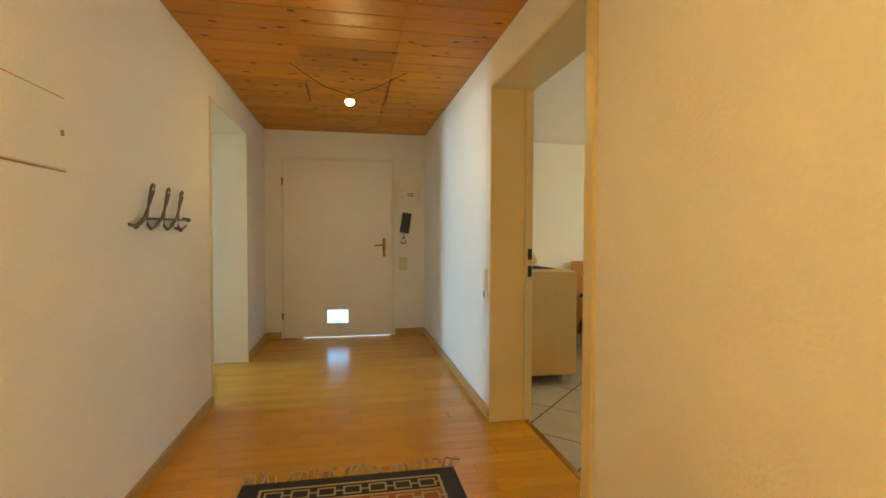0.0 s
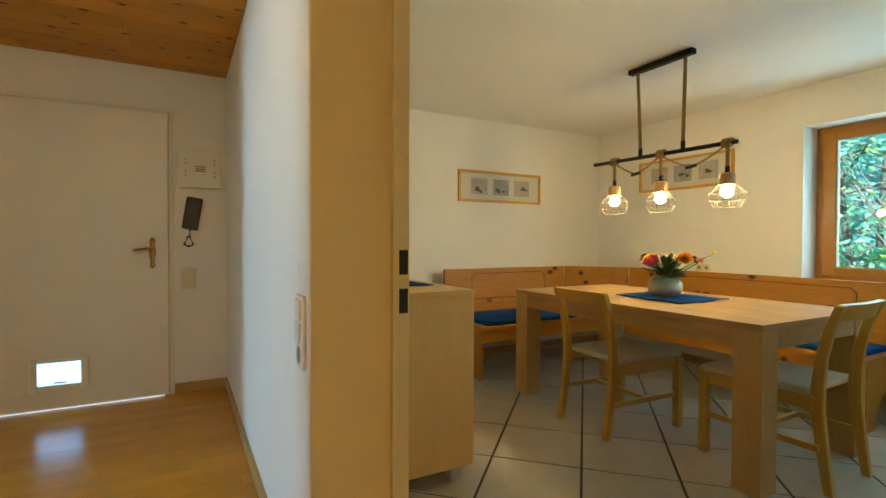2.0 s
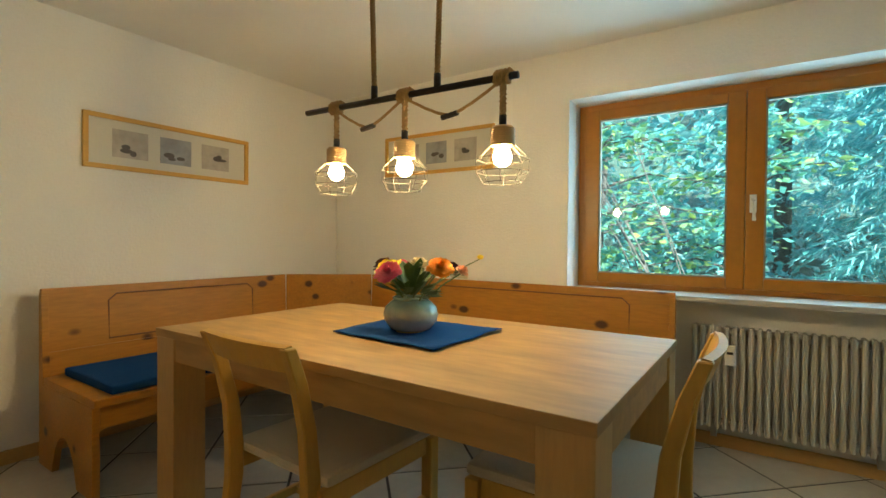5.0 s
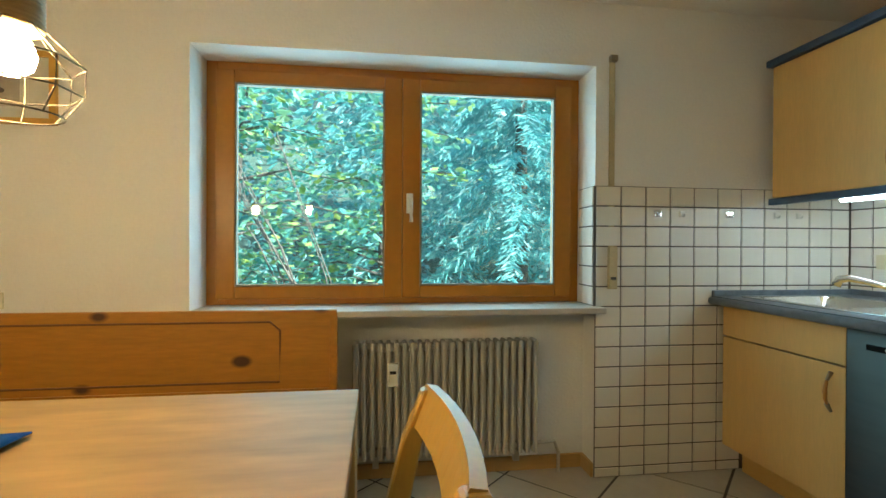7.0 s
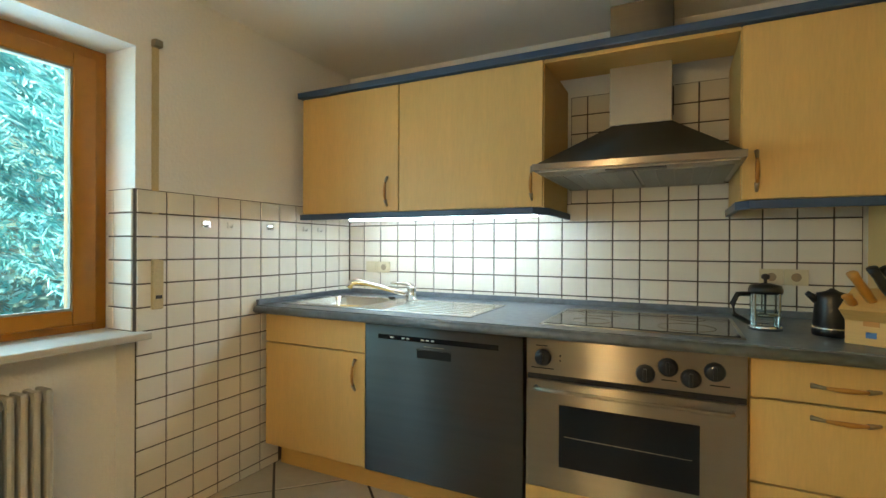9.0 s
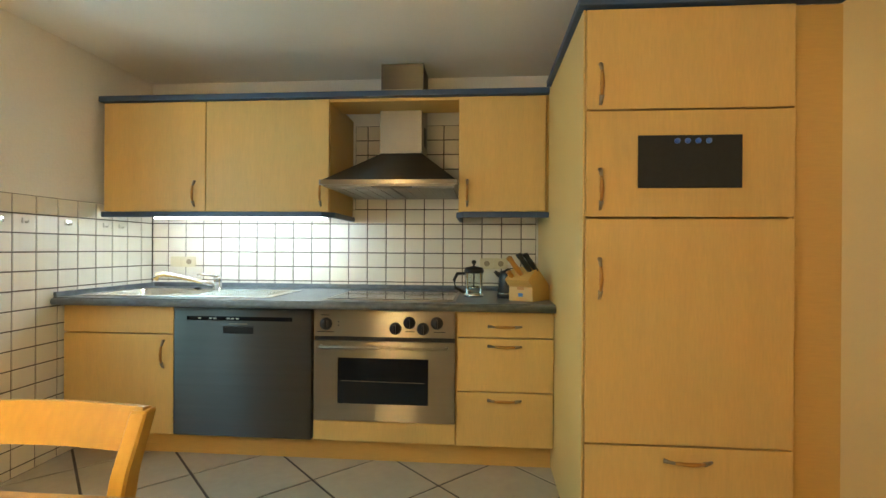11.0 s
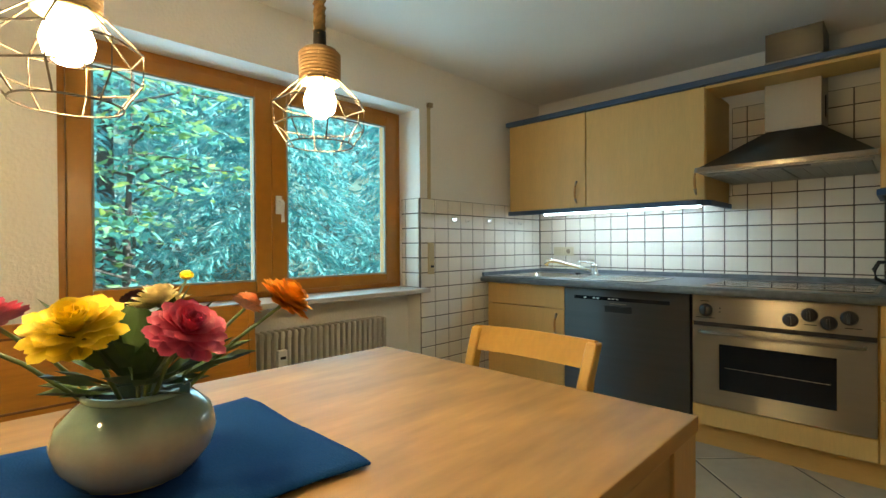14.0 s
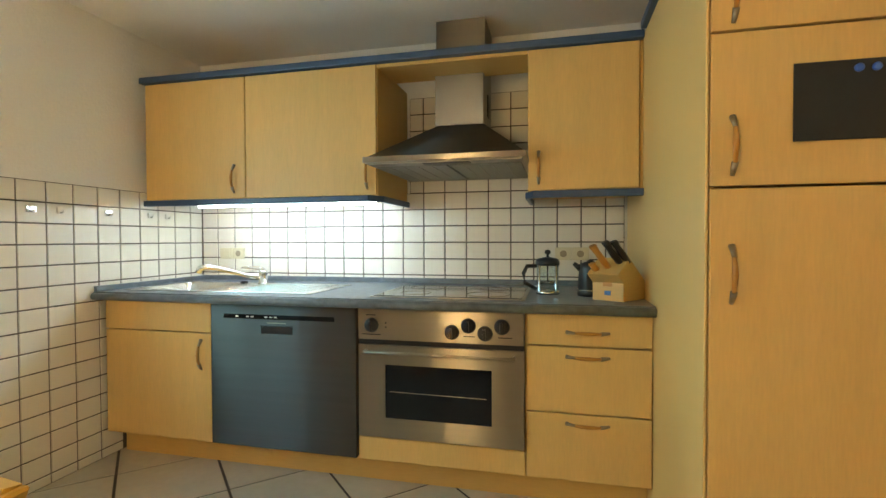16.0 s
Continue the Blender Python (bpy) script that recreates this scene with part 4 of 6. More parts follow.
def bench_end(axis, at, a, b):
    """End board with an arched foot; a is the front, b the back."""
    s = 1 if b > a else -1
    arch = [(a + s * (abs(b - a) * (0.27 + 0.46 * k / 8)), 0.20 * math.sin(math.pi * k / 8) ** 0.6) for k in range(9)]
    outline = [(a, 0.0)] + arch + [(b, 0.0), (b, BT - 0.03), (b - s * 0.035, BT - 0.03), (b - s * 0.06, BS - 0.036), (a, BS - 0.036)]
    return part("end_board", prism(outline, axis, at, at + 0.03, 0.003), PINE, bench)


bench_end("x", bx0 - 0.002, 5.45, 6.085)
bench_end("y", by0 - 0.002, 4.69, 5.18)
for nm, m in (("x", [(3.34, 5.45), (4.60, 5.45), (4.68, 5.36), (4.66, 5.99), (3.34, 5.99)]), ("y", [(4.72, 3.52), (5.10, 3.52), (5.10, 5.45), (4.76, 5.30)])):
    bm = prism(m, "z", BS + 0.001, BS + 0.042, 0.012)
    solo("seat_cushion", bm, BLUE_CLOTH, "flat dark blue bench cushion on the pine seat", "cushion", "bench cushions")

# sideboard
side = thing("sideboard", (2.03, 4.7, 0), "pale beech laminate sideboard on short feet", "sideboard")
sx0, sx1, sy0, sy1, sz = KX0 + 0.02, 2.350, 4.12, 5.32, 0.902
part("top", box(sx0, sx1 + 0.012, sy0 - 0.01, sy1 + 0.01, sz - 0.026, sz, 0.002), BEECH_EDGE, side)
part("body", box(sx0, sx1, sy0, sy1, 0.07, sz - 0.027, 0.002), BEECH, side)
for a, b in ((sy0 + 0.003, 4.718), (4.722, sy1 - 0.003)):
    part("door", box(sx1 + 0.001, sx1 + 0.018, a, b, 0.075, sz - 0.03, 0.002), BEECH, side)
for fx in (sx0 + 0.03, sx1 - 0.09):
    for fy in (sy0 + 0.03, sy1 - 0.09):
        part("foot", box(fx, fx + 0.06, fy, fy + 0.06, 0, 0.069, 0.004), RADIATOR_PAINT, side, "grey foot")


def cloth(name, corners, z, label, folds=0.004, seed=1):
    """A thin napkin with gentle folds; corners in the plan."""
    bm = bmesh.new()
    n = 22
    a, b, c, d = (Vector((*p, z)) for p in corners)
    grid = []
    for i in range(n + 1):
        row = []
        for j in range(n + 1):
            u, v = i / n, j / n
            p = a * (1 - u) * (1 - v) + b * u * (1 - v) + c * u * v + d * (1 - u) * v
            h = folds * (0.5 + 0.5 * noise.noise(Vector((p.x * 9 + seed, p.y * 9, seed))))
            edge = 0.004 * noise.noise(Vector((p.x * 14, p.y * 14, seed + 5)))
            row.append(bm.verts.new((p.x + edge, p.y + edge, z + h)))
        grid.append(row)
    for i in range(n):
        for j in range(n):
            bm.faces.new((grid[i][j], grid[i + 1][j], grid[i + 1][j + 1], grid[i][j + 1]))
    ex = bmesh.ops.extrude_face_region(bm, geom=list(bm.faces))
    bmesh.ops.translate(bm, verts=[v for v in ex["geom"] if isinstance(v, bmesh.types.BMVert)], vec=(0, 0, 0.0035))
    bmesh.ops.recalc_face_normals(bm, faces=bm.faces)
    return solo(name, bm, BLUE_CLOTH, label, "napkin", "", "", True)


cloth("table_napkin", [(3.665, 3.96), (4.13, 3.955), (4.115, 4.48), (3.70, 4.455)], TAZ + 0.0005, "dark blue cloth mat lying on the dining table", 0.013)
cloth("sideboard_napkin", [(1.80, 4.38), (2.285, 4.38), (2.25, 4.90), (1.83, 4.92)], sz + 0.0005, "dark blue cloth mat lying on the sideboard", 0.004, 4)

solo("wooden_bowl", lathe([(0.12, 0.0), (0.185, 0.008), (0.215, 0.035), (0.21, 0.075), (0.195, 0.10), (0.185, 0.102), (0.18, 0.095), (0.195, 0.06), (0.18, 0.03), (0.10, 0.016), (0.01, 0.014)], (2.02, 4.68, sz + 0.008), 56), BAMBOO, "round bamboo bowl standing on the blue mat", "bowl", "", "", True)

# vase with dahlias
VX, VY, VZ = 3.885, 4.225, TAZ + 0.008
vase = thing("vase", (VX, VY, VZ), "squat celadon glazed ceramic vase on the blue mat", "vase")
part("body", lathe([(0.056, 0.004), (0.080, 0.012), (0.101, 0.042), (0.107, 0.068), (0.099, 0.096), (0.078, 0.116), (0.064, 0.124), (0.060, 0.124), (0.085, 0.09), (0.09, 0.05), (0.03, 0.02)], (VX, VY, VZ), 64), VASE_GLAZE, vase, "glazed round belly", True)
part("rim", tube([(VX + 0.066 * math.cos(math.pi * a / 24), VY + 0.066 * math.sin(math.pi * a / 24), VZ + 0.129) for a in range(48)], 0.0055, 10, True), VASE_GLAZE, vase, "flared glazed lip", True)
part("foot_ring", lathe([(0.052, 0.0), (0.057, 0.0), (0.058, 0.006), (0.054, 0.008)], (VX, VY, VZ), 48), BAMBOO, vase, "bare clay foot ring", True)
bouquet = thing("bouquet", (VX, VY, VZ + 0.03), "mixed bouquet of dahlias in the vase", "flowers")
LEAF_GREEN = material("flower_leaf", (0.05, 0.10, 0.02), 0.5, grain=0.2, island=0.25)
STEM = material("flower_stem", (0.09, 0.14, 0.035), 0.5)
PETALS = {k: material("petal_" + k, c, 0.55, grain=0.08, island=0.14) for k, c in (("pink", (0.72, 0.17, 0.26)), ("rose", (0.66, 0.10, 0.20)), ("yellow", (0.84, 0.62, 0.02)), ("orange", (0.85, 0.34, 0.02)), ("white", (0.78, 0.68, 0.44)), ("wine", (0.06, 0.012, 0.02)), ("peach", (0.75, 0.36, 0.20)))}


def petal(bm, base, direction, up, length, width, blunt=0.0):
    """One cupped petal or leaf; blunt is the width of its end."""
    d, u = direction.normalized(), up.normalized()
    s = d.cross(u).normalized()
    mid, tip = base + d * length * 0.6 + u * length * 0.08, base + d * length + u * length * 0.20
    a = bm.verts.new(base - s * width * 0.25)
    b = bm.verts.new(base + s * width * 0.25)
    c, e = bm.verts.new(mid - s * width * 0.5 + u * width * 0.25), bm.verts.new(mid + s * width * 0.5 + u * width * 0.25)
    m0, t = bm.verts.new(mid), bm.verts.new(tip)
    faces = [(a, b, m0), (a, m0, c), (b, e, m0), (c, m0, t), (m0, e, t)]
    if blunt:
        back = d * length * 0.10
        tl, tr = bm.verts.new(tip - back - s * width * blunt), bm.verts.new(tip - back + s * width * blunt)
        faces[3:] = [(c, m0, tl), (m0, t, tl), (m0, tr, t), (m0, e, tr)]
    for f in faces:
        bm.faces.new(f)


def dahlia(at, facing, r, kind, rings=5, seed=0):
    rnd = random.Random(seed)
    f = Vector(facing).normalized()
    a = f.orthogonal().normalized()
    b = f.cross(a)
    bm = bmesh.new()
    for k in range(rings):
        q = k / max(1, rings - 1)
        n = max(6, int(18 - 11 * q))
        for j in range(n):
            w = 2 * math.pi * (j + 0.5 * (k % 2)) / n + rnd.uniform(-0.12, 0.12)
            out = a * math.cos(w) + b * math.sin(w)
            tilt = -0.1 + 1.25 * q + rnd.uniform(-0.08, 0.08)
            d = out * math.cos(tilt) + f * math.sin(tilt)
            petal(bm, Vector(at) + f * (0.012 * q), d, f * math.cos(tilt) - out * math.sin(tilt), r * (1 - 0.5 * q) * rnd.uniform(0.88, 1.1), r * 0.46, 0.36)
    h = part("flower_head", bm, PETALS[kind], bouquet, kind + " dahlia bloom", True)
    rim = Vector((VX, VY, VZ + 0.11)) + Vector(((at[0] - VX) * 0.25, (at[1] - VY) * 0.25, 0))
    low = Vector((VX, VY, VZ + 0.03))
    part("stem", tube([low, rim, (rim + Vector(at)) / 2 + Vector((0, 0, 0.01)), Vector(at) - f * 0.006], 0.0032, 6), STEM, bouquet, "", True)
    return h


for i, (dx, dy, dz, r, kind, fx, fy) in enumerate((
        (-0.154, -0.018, 0.228, 0.052, "rose", -0.6, -0.1), (-0.084, -0.192, 0.250, 0.050, "orange", -0.4, -0.5), (-0.040, 0.079, 0.230, 0.062, "yellow", -0.45, 0.25),
        (0.060, -0.191, 0.232, 0.030, "peach", 0.1, -0.5), (0.009, -0.033, 0.250, 0.047, "white", 0.0, -0.05), (0.078, 0.202, 0.236, 0.052, "wine", 0.05, 0.35),
        (0.125, 0.151, 0.233, 0.044, "pink", 0.35, 0.3), (0.212, -0.051, 0.234, 0.033, "wine", 0.6, -0.1))):
    dahlia((VX + dx, VY + dy, VZ + dz), (fx, fy, 0.75), r, kind, 7, i)
part("bud_stem", tube([(VX, VY, VZ + 0.05), (VX + 0.06, VY - 0.04, VZ + 0.16), (VX + 0.18, VY - 0.105, VZ + 0.235), (VX + 0.267, VY - 0.155, VZ + 0.277)], 0.0025, 6), STEM, bouquet, "", True)
part("bud", lathe([(0.004, 0), (0.013, 0.006), (0.014, 0.014), (0.006, 0.020)], (VX + 0.267, VY - 0.155, VZ + 0.274), 12), PETALS["yellow"], bouquet, "small yellow bud")
rnd = random.Random(5)
for k in range(72):
    w, e = rnd.uniform(0, 2 * math.pi), rnd.uniform(0.1, 1.2)
    d = Vector((math.cos(w) * math.cos(e), math.sin(w) * math.cos(e), math.sin(e)))
    base = Vector((VX, VY, VZ + 0.125)) + d * rnd.uniform(0.02, 0.10)
    bm = bmesh.new()
    petal(bm, base, d + Vector((0, 0, -0.25)), Vector((0, 0, 1)) + d * 0.2, rnd.uniform(0.05, 0.085), rnd.uniform(0.03, 0.045))
    part("leaf", bm, LEAF_GREEN, bouquet)

# ---- pendant lamp over the table ----
pend = thing("pendant_lamp", (3.97, 4.34, 1.45), "black bar pendant lamp with rope and three wire cages", "pendant lamp")
PXB = 3.965
part("canopy", box(3.915, 3.965, 4.08, 4.56, KZ - 0.035, KZ, 0.004), BLACK_METAL, pend, "black ceiling bar")
bar = part("bar", tube([(3.903, 4.852, 1.71), (3.952, 3.813, 1.71)], 0.013, 12), BLACK_METAL, pend, "", True)


def rope(points, r, pitch=0.045):
    """Three strands twisted round a line of points."""
    pts = [Vector(p) for p in points]
    line = []
    for a, b in zip(pts, pts[1:]):
        n = max(2, int((b - a).length / 0.008))
        line += [a.lerp(b, k / n) for k in range(n)]
    line.append(pts[-1])
    bm, run = bmesh.new(), [0.0]
    for a, b in zip(line, line[1:]):
        run.append(run[-1] + (b - a).length)
    d = (pts[-1] - pts[0]).normalized()
    u = d.orthogonal().normalized()
    w = d.cross(u)
    for k in range(3):
        add_tube(bm, [p + r * 0.5 * (u * math.cos(2 * math.pi * (l / pitch + k / 3)) + w * math.sin(2 * math.pi * (l / pitch + k / 3))) for p, l in zip(line, run)], r * 0.58, 6)
    return bm


def cage_lamp(x, y, ztop):
    """Rope cord, wooden holder, bulb and wire cage below the bar."""
    part("rope_knot", tube([(x + 0.02 * math.cos(a * 0.9), y - 0.03 + 0.0037 * a * 0.6, 1.71 + 0.022 * math.sin(a * 0.9)) for a in range(30)], 0.0088, 7), ROPE, pend, "coiled rope", True)
    part("cord", rope([(x, y, 1.70), (x, y, ztop + 0.02)], 0.0135), ROPE, pend, "", True)
    part("cord_grip", tube([(x, y, ztop - 0.012), (x, y, ztop + 0.028)], 0.0135, 12), BLACK_METAL, pend, "", True)
    hold = part("holder", lathe([(0.041 + 0.0028 * abs(math.sin(math.pi * q / 4)), -0.07 + 0.064 * q / 36) for q in range(37)] + [(0.036, 0.0), (0.012, 0.0)], (x, y, ztop - 0.012), 24), LAMP_WOOD, pend, "lamp holder wound with thin cord", True)
    zc = ztop - 0.082
    b = part("bulb", lathe([(0.013, 0.0), (0.017, -0.012), (0.028, -0.030), (0.034, -0.050), (0.029, -0.070), (0.014, -0.082), (0.003, -0.085)], (x, y, zc + 0.012), 20), BULB, pend, "glowing warm bulb", True)
    n = 8
    levels = ((0.044, zc + 0.004), (0.095, zc - 0.046), (0.093, zc - 0.092), (0.068, zc - 0.130))
    ring = [[(x + r * math.cos(2 * math.pi * (k + 0.5) / n), y + r * math.sin(2 * math.pi * (k + 0.5) / n), z) for k in range(n)] for r, z in levels]
    for k in range(n):
        part("cage_wire", tube([ring[j][k] for j in range(4)], 0.0015, 6), CAGE_WIRE, pend, "bronze cage wire")
    ring[3] = [(x + 0.068 * math.cos(2 * math.pi * k / 24), y + 0.068 * math.sin(2 * math.pi * k / 24), levels[3][1]) for k in range(24)]
    for j in range(4):
        part("cage_ring", tube(ring[j], 0.0015, 6, True), CAGE_WIRE, pend, "bronze cage ring")



for yy, yc in ((4.456, 4.50), (4.146, 4.15)):
    x = 3.903 + (4.852 - yy) * 0.047
    part("rope_hanger", rope([(x, yy, 1.765), (x + 0.012, (yy + yc) / 2, 2.05), (x + 0.022, yc, KZ - 0.03)], 0.0125), ROPE, pend, "", True)
    part("ferrule", tube([(x, yy, 1.715), (x, yy, 1.77)], 0.014, 10), BLACK_METAL, pend, "", True)
for yy, zt in ((4.668, 1.545), (4.298, 1.54), (3.870, 1.547)):
    cage_lamp(3.903 + (4.852 - yy) * 0.047, yy, zt)
for (y0, y1) in ((4.668, 4.298), (4.298, 3.870)):
    pts = []
    for k in range(9):
        s = k / 8
        yy = y0 + (y1 - y0) * s
        pts.append((3.903 + (4.852 - yy) * 0.047 - 0.008, yy, 1.70 - 0.10 * (1 - abs(2 * s - 1) ** 1.3)))
    part("rope_swag", rope(pts, 0.0068, 0.03), ROPE, pend, "", True)
    ym = (y0 + y1) / 2
    part("clamp", tube([(pts[4][0], ym - 0.035, pts[4][2] + 0.006), (pts[4][0], ym + 0.035, pts[4][2] - 0.004)], 0.011, 8), BLACK_METAL, pend, "black rope clamp")


# ---- pictures ----
def picture(along, a, b, z0, z1, wall, group_seed):
    """Framed triple photo mount; along is the wall's axis."""
    def bx(u0, u1, v0, v1, d0, d1, bev=0.0):
        lo, hi = wall - d1, wall - d0
        return (u0, u1, lo, hi, v0, v1) if along == "x" else (lo, hi, u0, u1, v0, v1)
    p = thing("framed_picture", ((a + b) / 2, wall, z0) if along == "x" else (wall, (a + b) / 2, z0), "light wooden frame with three small beach photographs", "picture", "pictures over the bench")
    fw = 0.026
    part("frame", boxes(bx(a, b, z0, z0 + fw, 0.001, 0.024), bx(a, b, z1 - fw, z1, 0.001, 0.024), bx(a, a + fw, z0 + fw, z1 - fw, 0.001, 0.024), bx(b - fw, b, z0 + fw, z1 - fw, 0.001, 0.024), bevel=0.003), FRAME_WOOD, p)
    part("mount", boxes(bx(a + fw, b - fw, z0 + fw, z1 - fw, 0.002, 0.010)), PAPER, p, "cream mount")
    w, h = b - a, z1 - z0
    for k, mt in enumerate((PHOTO_SAND, PHOTO_GREY, PHOTO_SAND)):
        u = a + w * (0.24 + 0.26 * k)
        ph = part("photo", boxes(bx(u - w * 0.095, u + w * 0.095, z0 + h * 0.24, z0 + h * 0.76, 0.010, 0.0125)), mt, p, "small beach photograph")
        r = random.Random(group_seed + k)
        for j in range(3):
            uu, vv = u + w * r.uniform(-0.05, 0.05), z0 + h * r.uniform(0.32, 0.55)
            ru, rv = w * r.uniform(0.018, 0.034), h * r.uniform(0.03, 0.06)
            part("stone_shape", prism([(uu + ru * math.cos(q * math.pi / 7), vv + rv * math.sin(q * math.pi / 7)) for q in range(14)], "y" if along == "x" else "x", wall - 0.0134, wall - 0.0125), PHOTO_DARK, ph)


picture("x", 3.487, 4.492, 1.52, 1.828, KY1, 3)
picture("y", 4.652, 5.632, 1.636, 1.945, KX1, 11)


# ---- small things in the kitchen ----
def wall_socket(x, z, count, switch=False):
    s = thing("wall_socket", (x, KY0 + 0.011, z), "cream double wall socket on the tiles" if count > 1 else "cream socket and switch plate on the tiles", "socket", "kitchen sockets")
    for k in range(count):
        u = x - k * 0.093
        part("plate", box(u - 0.046, u + 0.046, KY0 + 0.010, KY0 + 0.018, z - 0.036, z + 0.036, 0.004), CREAM_PLASTIC, s)
        if not (switch and k == 0):
            part("insert", tube([(u, KY0 + 0.017, z), (u, KY0 + 0.0205, z)], 0.026, 20), CREAM_PLASTIC, s)
            part("hole", tube([(u, KY0 + 0.0203, z), (u, KY0 + 0.0215, z)], 0.019, 20), PEWTER, s, "socket well")
        else:
            part("rocker", box(u - 0.03, u + 0.03, KY0 + 0.017, KY0 + 0.022, z - 0.024, z + 0.024, 0.003), CREAM_PLASTIC, s)


wall_socket(5.172, 1.068, 2, True)
wall_socket(2.980, 1.073, 2)

for k, y in enumerate((1.931, 1.797, 1.538, 1.268, 1.139)):
    hk = thing("tile_hook", (KX1 - 0.01, y, 1.28), "small adhesive towel hook on the tiles", "hook", "towel hooks")
    w = 0.022 if k in (0, 2) else 0.014
    part("plate", box(KX1 - 0.020, KX1 - 0.010, y - w, y + w, 1.288, 1.318, 0.003), CHROME if k in (0, 2) else WHITE_PLASTIC, hk)
    part("peg", tube([(KX1 - 0.02, y, 1.295), (KX1 - 0.034, y, 1.293), (KX1 - 0.04, y, 1.305)], 0.0045, 8), CHROME if k in (0, 2) else WHITE_PLASTIC, hk, "", True)

# cafetiere
px, py = 3.060, 1.27
press = thing("cafetiere", (px, py, CT), "glass coffee press with black lid and handle", "coffee press")
part("beaker", lathe([(0.052, 0.004), (0.052, 0.145), (0.0505, 0.145), (0.0505, 0.006)], (px, py, CT), 32), CLEAR, press, "clear glass beaker", True)
part("base_ring", lathe([(0.056, 0.0), (0.056, 0.016), (0.051, 0.018)], (px, py, CT), 28), CHROME, press, "", True)
for a in range(4):
    w = radians(45 + 90 * a)
    part("frame_strip", tube([(px + 0.0545 * math.cos(w), py + 0.0545 * math.sin(w), CT + 0.01), (px + 0.0545 * math.cos(w), py + 0.0545 * math.sin(w), CT + 0.14)], 0.004, 6), CHROME, press)
part("lid", lathe([(0.056, 0.137), (0.058, 0.15), (0.052, 0.168), (0.02, 0.176), (0.006, 0.178), (0.006, 0.19), (0.014, 0.195), (0.014, 0.207), (0.004, 0.213)], (px, py, CT), 28), BLACK, press, "black domed lid with knob", True)
part("plunger", lathe([(0.047, 0.05), (0.047, 0.06), (0.004, 0.062), (0.004, 0.137)], (px, py, CT), 24), CHROME, press, "", True)
part("handle", tube([(px + 0.054, py + 0.02, CT + 0.135), (px + 0.095, py + 0.045, CT + 0.135), (px + 0.112, py + 0.055, CT + 0.10), (px + 0.105, py + 0.052, CT + 0.055), (px + 0.054, py + 0.02, CT + 0.025)], 0.0095, 8), BLACK, press, "black handle", True)

# small black kettle beside the knife block
kx, ky = 2.865, 1.31
ket = thing("kettle", (kx, ky, CT), "small black plastic electric kettle", "kettle")
part("body", lathe([(0.058, 0.0), (0.060, 0.02), (0.055, 0.03), (0.058, 0.04), (0.050, 0.13), (0.046, 0.15), (0.02, 0.158), (0.005, 0.168)], (kx, ky, CT), 28), BLACK, ket, "", True)
part("band", lathe([(0.0605, 0.026), (0.0605, 0.031)], (kx, ky, CT), 28), CHROME, ket)
part("spout", tube([(kx + 0.045, ky, CT + 0.125), (kx + 0.075, ky, CT + 0.15)], [0.016, 0.009], 10), BLACK, ket, "", True)
part("handle", tube([(kx - 0.04, ky, CT + 0.14), (kx - 0.08, ky, CT + 0.13), (kx - 0.085, ky, CT + 0.07), (kx - 0.05, ky, CT + 0.04)], 0.009, 8), BLACK, ket, "", True)

# knife block
bx, by = 2.765, 1.44
blk = thing("knife_block", (bx, by, CT), "light wooden knife block holding dark-handled knives", "knife block")


def turned(bm):
    bmesh.ops.rotate(bm, cent=(bx, by, CT), matrix=Matrix.Rotation(radians(-34), 3, "Z"), verts=bm.verts)
    bmesh.ops.scale(bm, vec=(1.16, 1.0, 0.94), space=Matrix.Translation((-bx, -by, -CT)), verts=bm.verts)
    return bm


part("block", turned(prism([(by - 0.10, CT), (by + 0.065, CT), (by + 0.065, CT + 0.082), (by + 0.105, CT + 0.122), (by + 0.02, CT + 0.195), (by - 0.10, CT + 0.085)], "x", bx - 0.062, bx + 0.062, 0.004)), BAMBOO, blk)
part("finger_notch", turned(box(bx - 0.018, bx + 0.018, by + 0.060, by + 0.0665, CT + 0.066, CT + 0.083)), HANDLE_WOOD, blk)
part("label_mark", turned(box(bx - 0.012, bx + 0.012, by + 0.064, by + 0.0665, CT + 0.026, CT + 0.046)), material("label_blue", (0.05, 0.18, 0.45), 0.5), blk)
for dx, dy, l, mt in ((0.036, 0.085, 0.035, HANDLE_WOOD), (-0.002, 0.070, 0.125, HANDLE_WOOD), (-0.034, 0.045, 0.120, BLACK), (-0.052, 0.030, 0.105, BLACK)):
    o = Vector((bx + dx, by + dy, CT + 0.125 + (0.105 - dy) * 0.85))
    dd = Vector((0.10, 0.62, 0.72)).normalized()
    part("knife_handle", turned(tube([o - dd * 0.02, o + dd * l * 0.3, o + dd * l * 0.7, o + dd * l], [0.011, 0.014, 0.012, 0.014], 8)), mt, blk, "dark knife handle", True)

# socket above the sideboard
ws = thing("wall_socket", (KX0 + 0.6, KY1, 0.98), "cream socket plate above the sideboard", "socket", "kitchen sockets")
part("plate", boxes((2.20, 2.30, KY1 - 0.010, KY1 - 0.001, 0.93, 1.0), bevel=0.003), CREAM_PLASTIC, ws)
part("insert", tube([(2.25, KY1 - 0.0095, 0.965), (2.25, KY1 - 0.013, 0.965)], 0.026, 18), CREAM_PLASTIC, ws)
part("hole", tube([(2.25, KY1 - 0.0128, 0.965), (2.25, KY1 - 0.0138, 0.965)], 0.018, 18), PEWTER, ws)
ws2 = thing("wall_socket", (KX1, 4.93, 0.93), "cream double socket plate above the bench", "socket", "kitchen sockets")
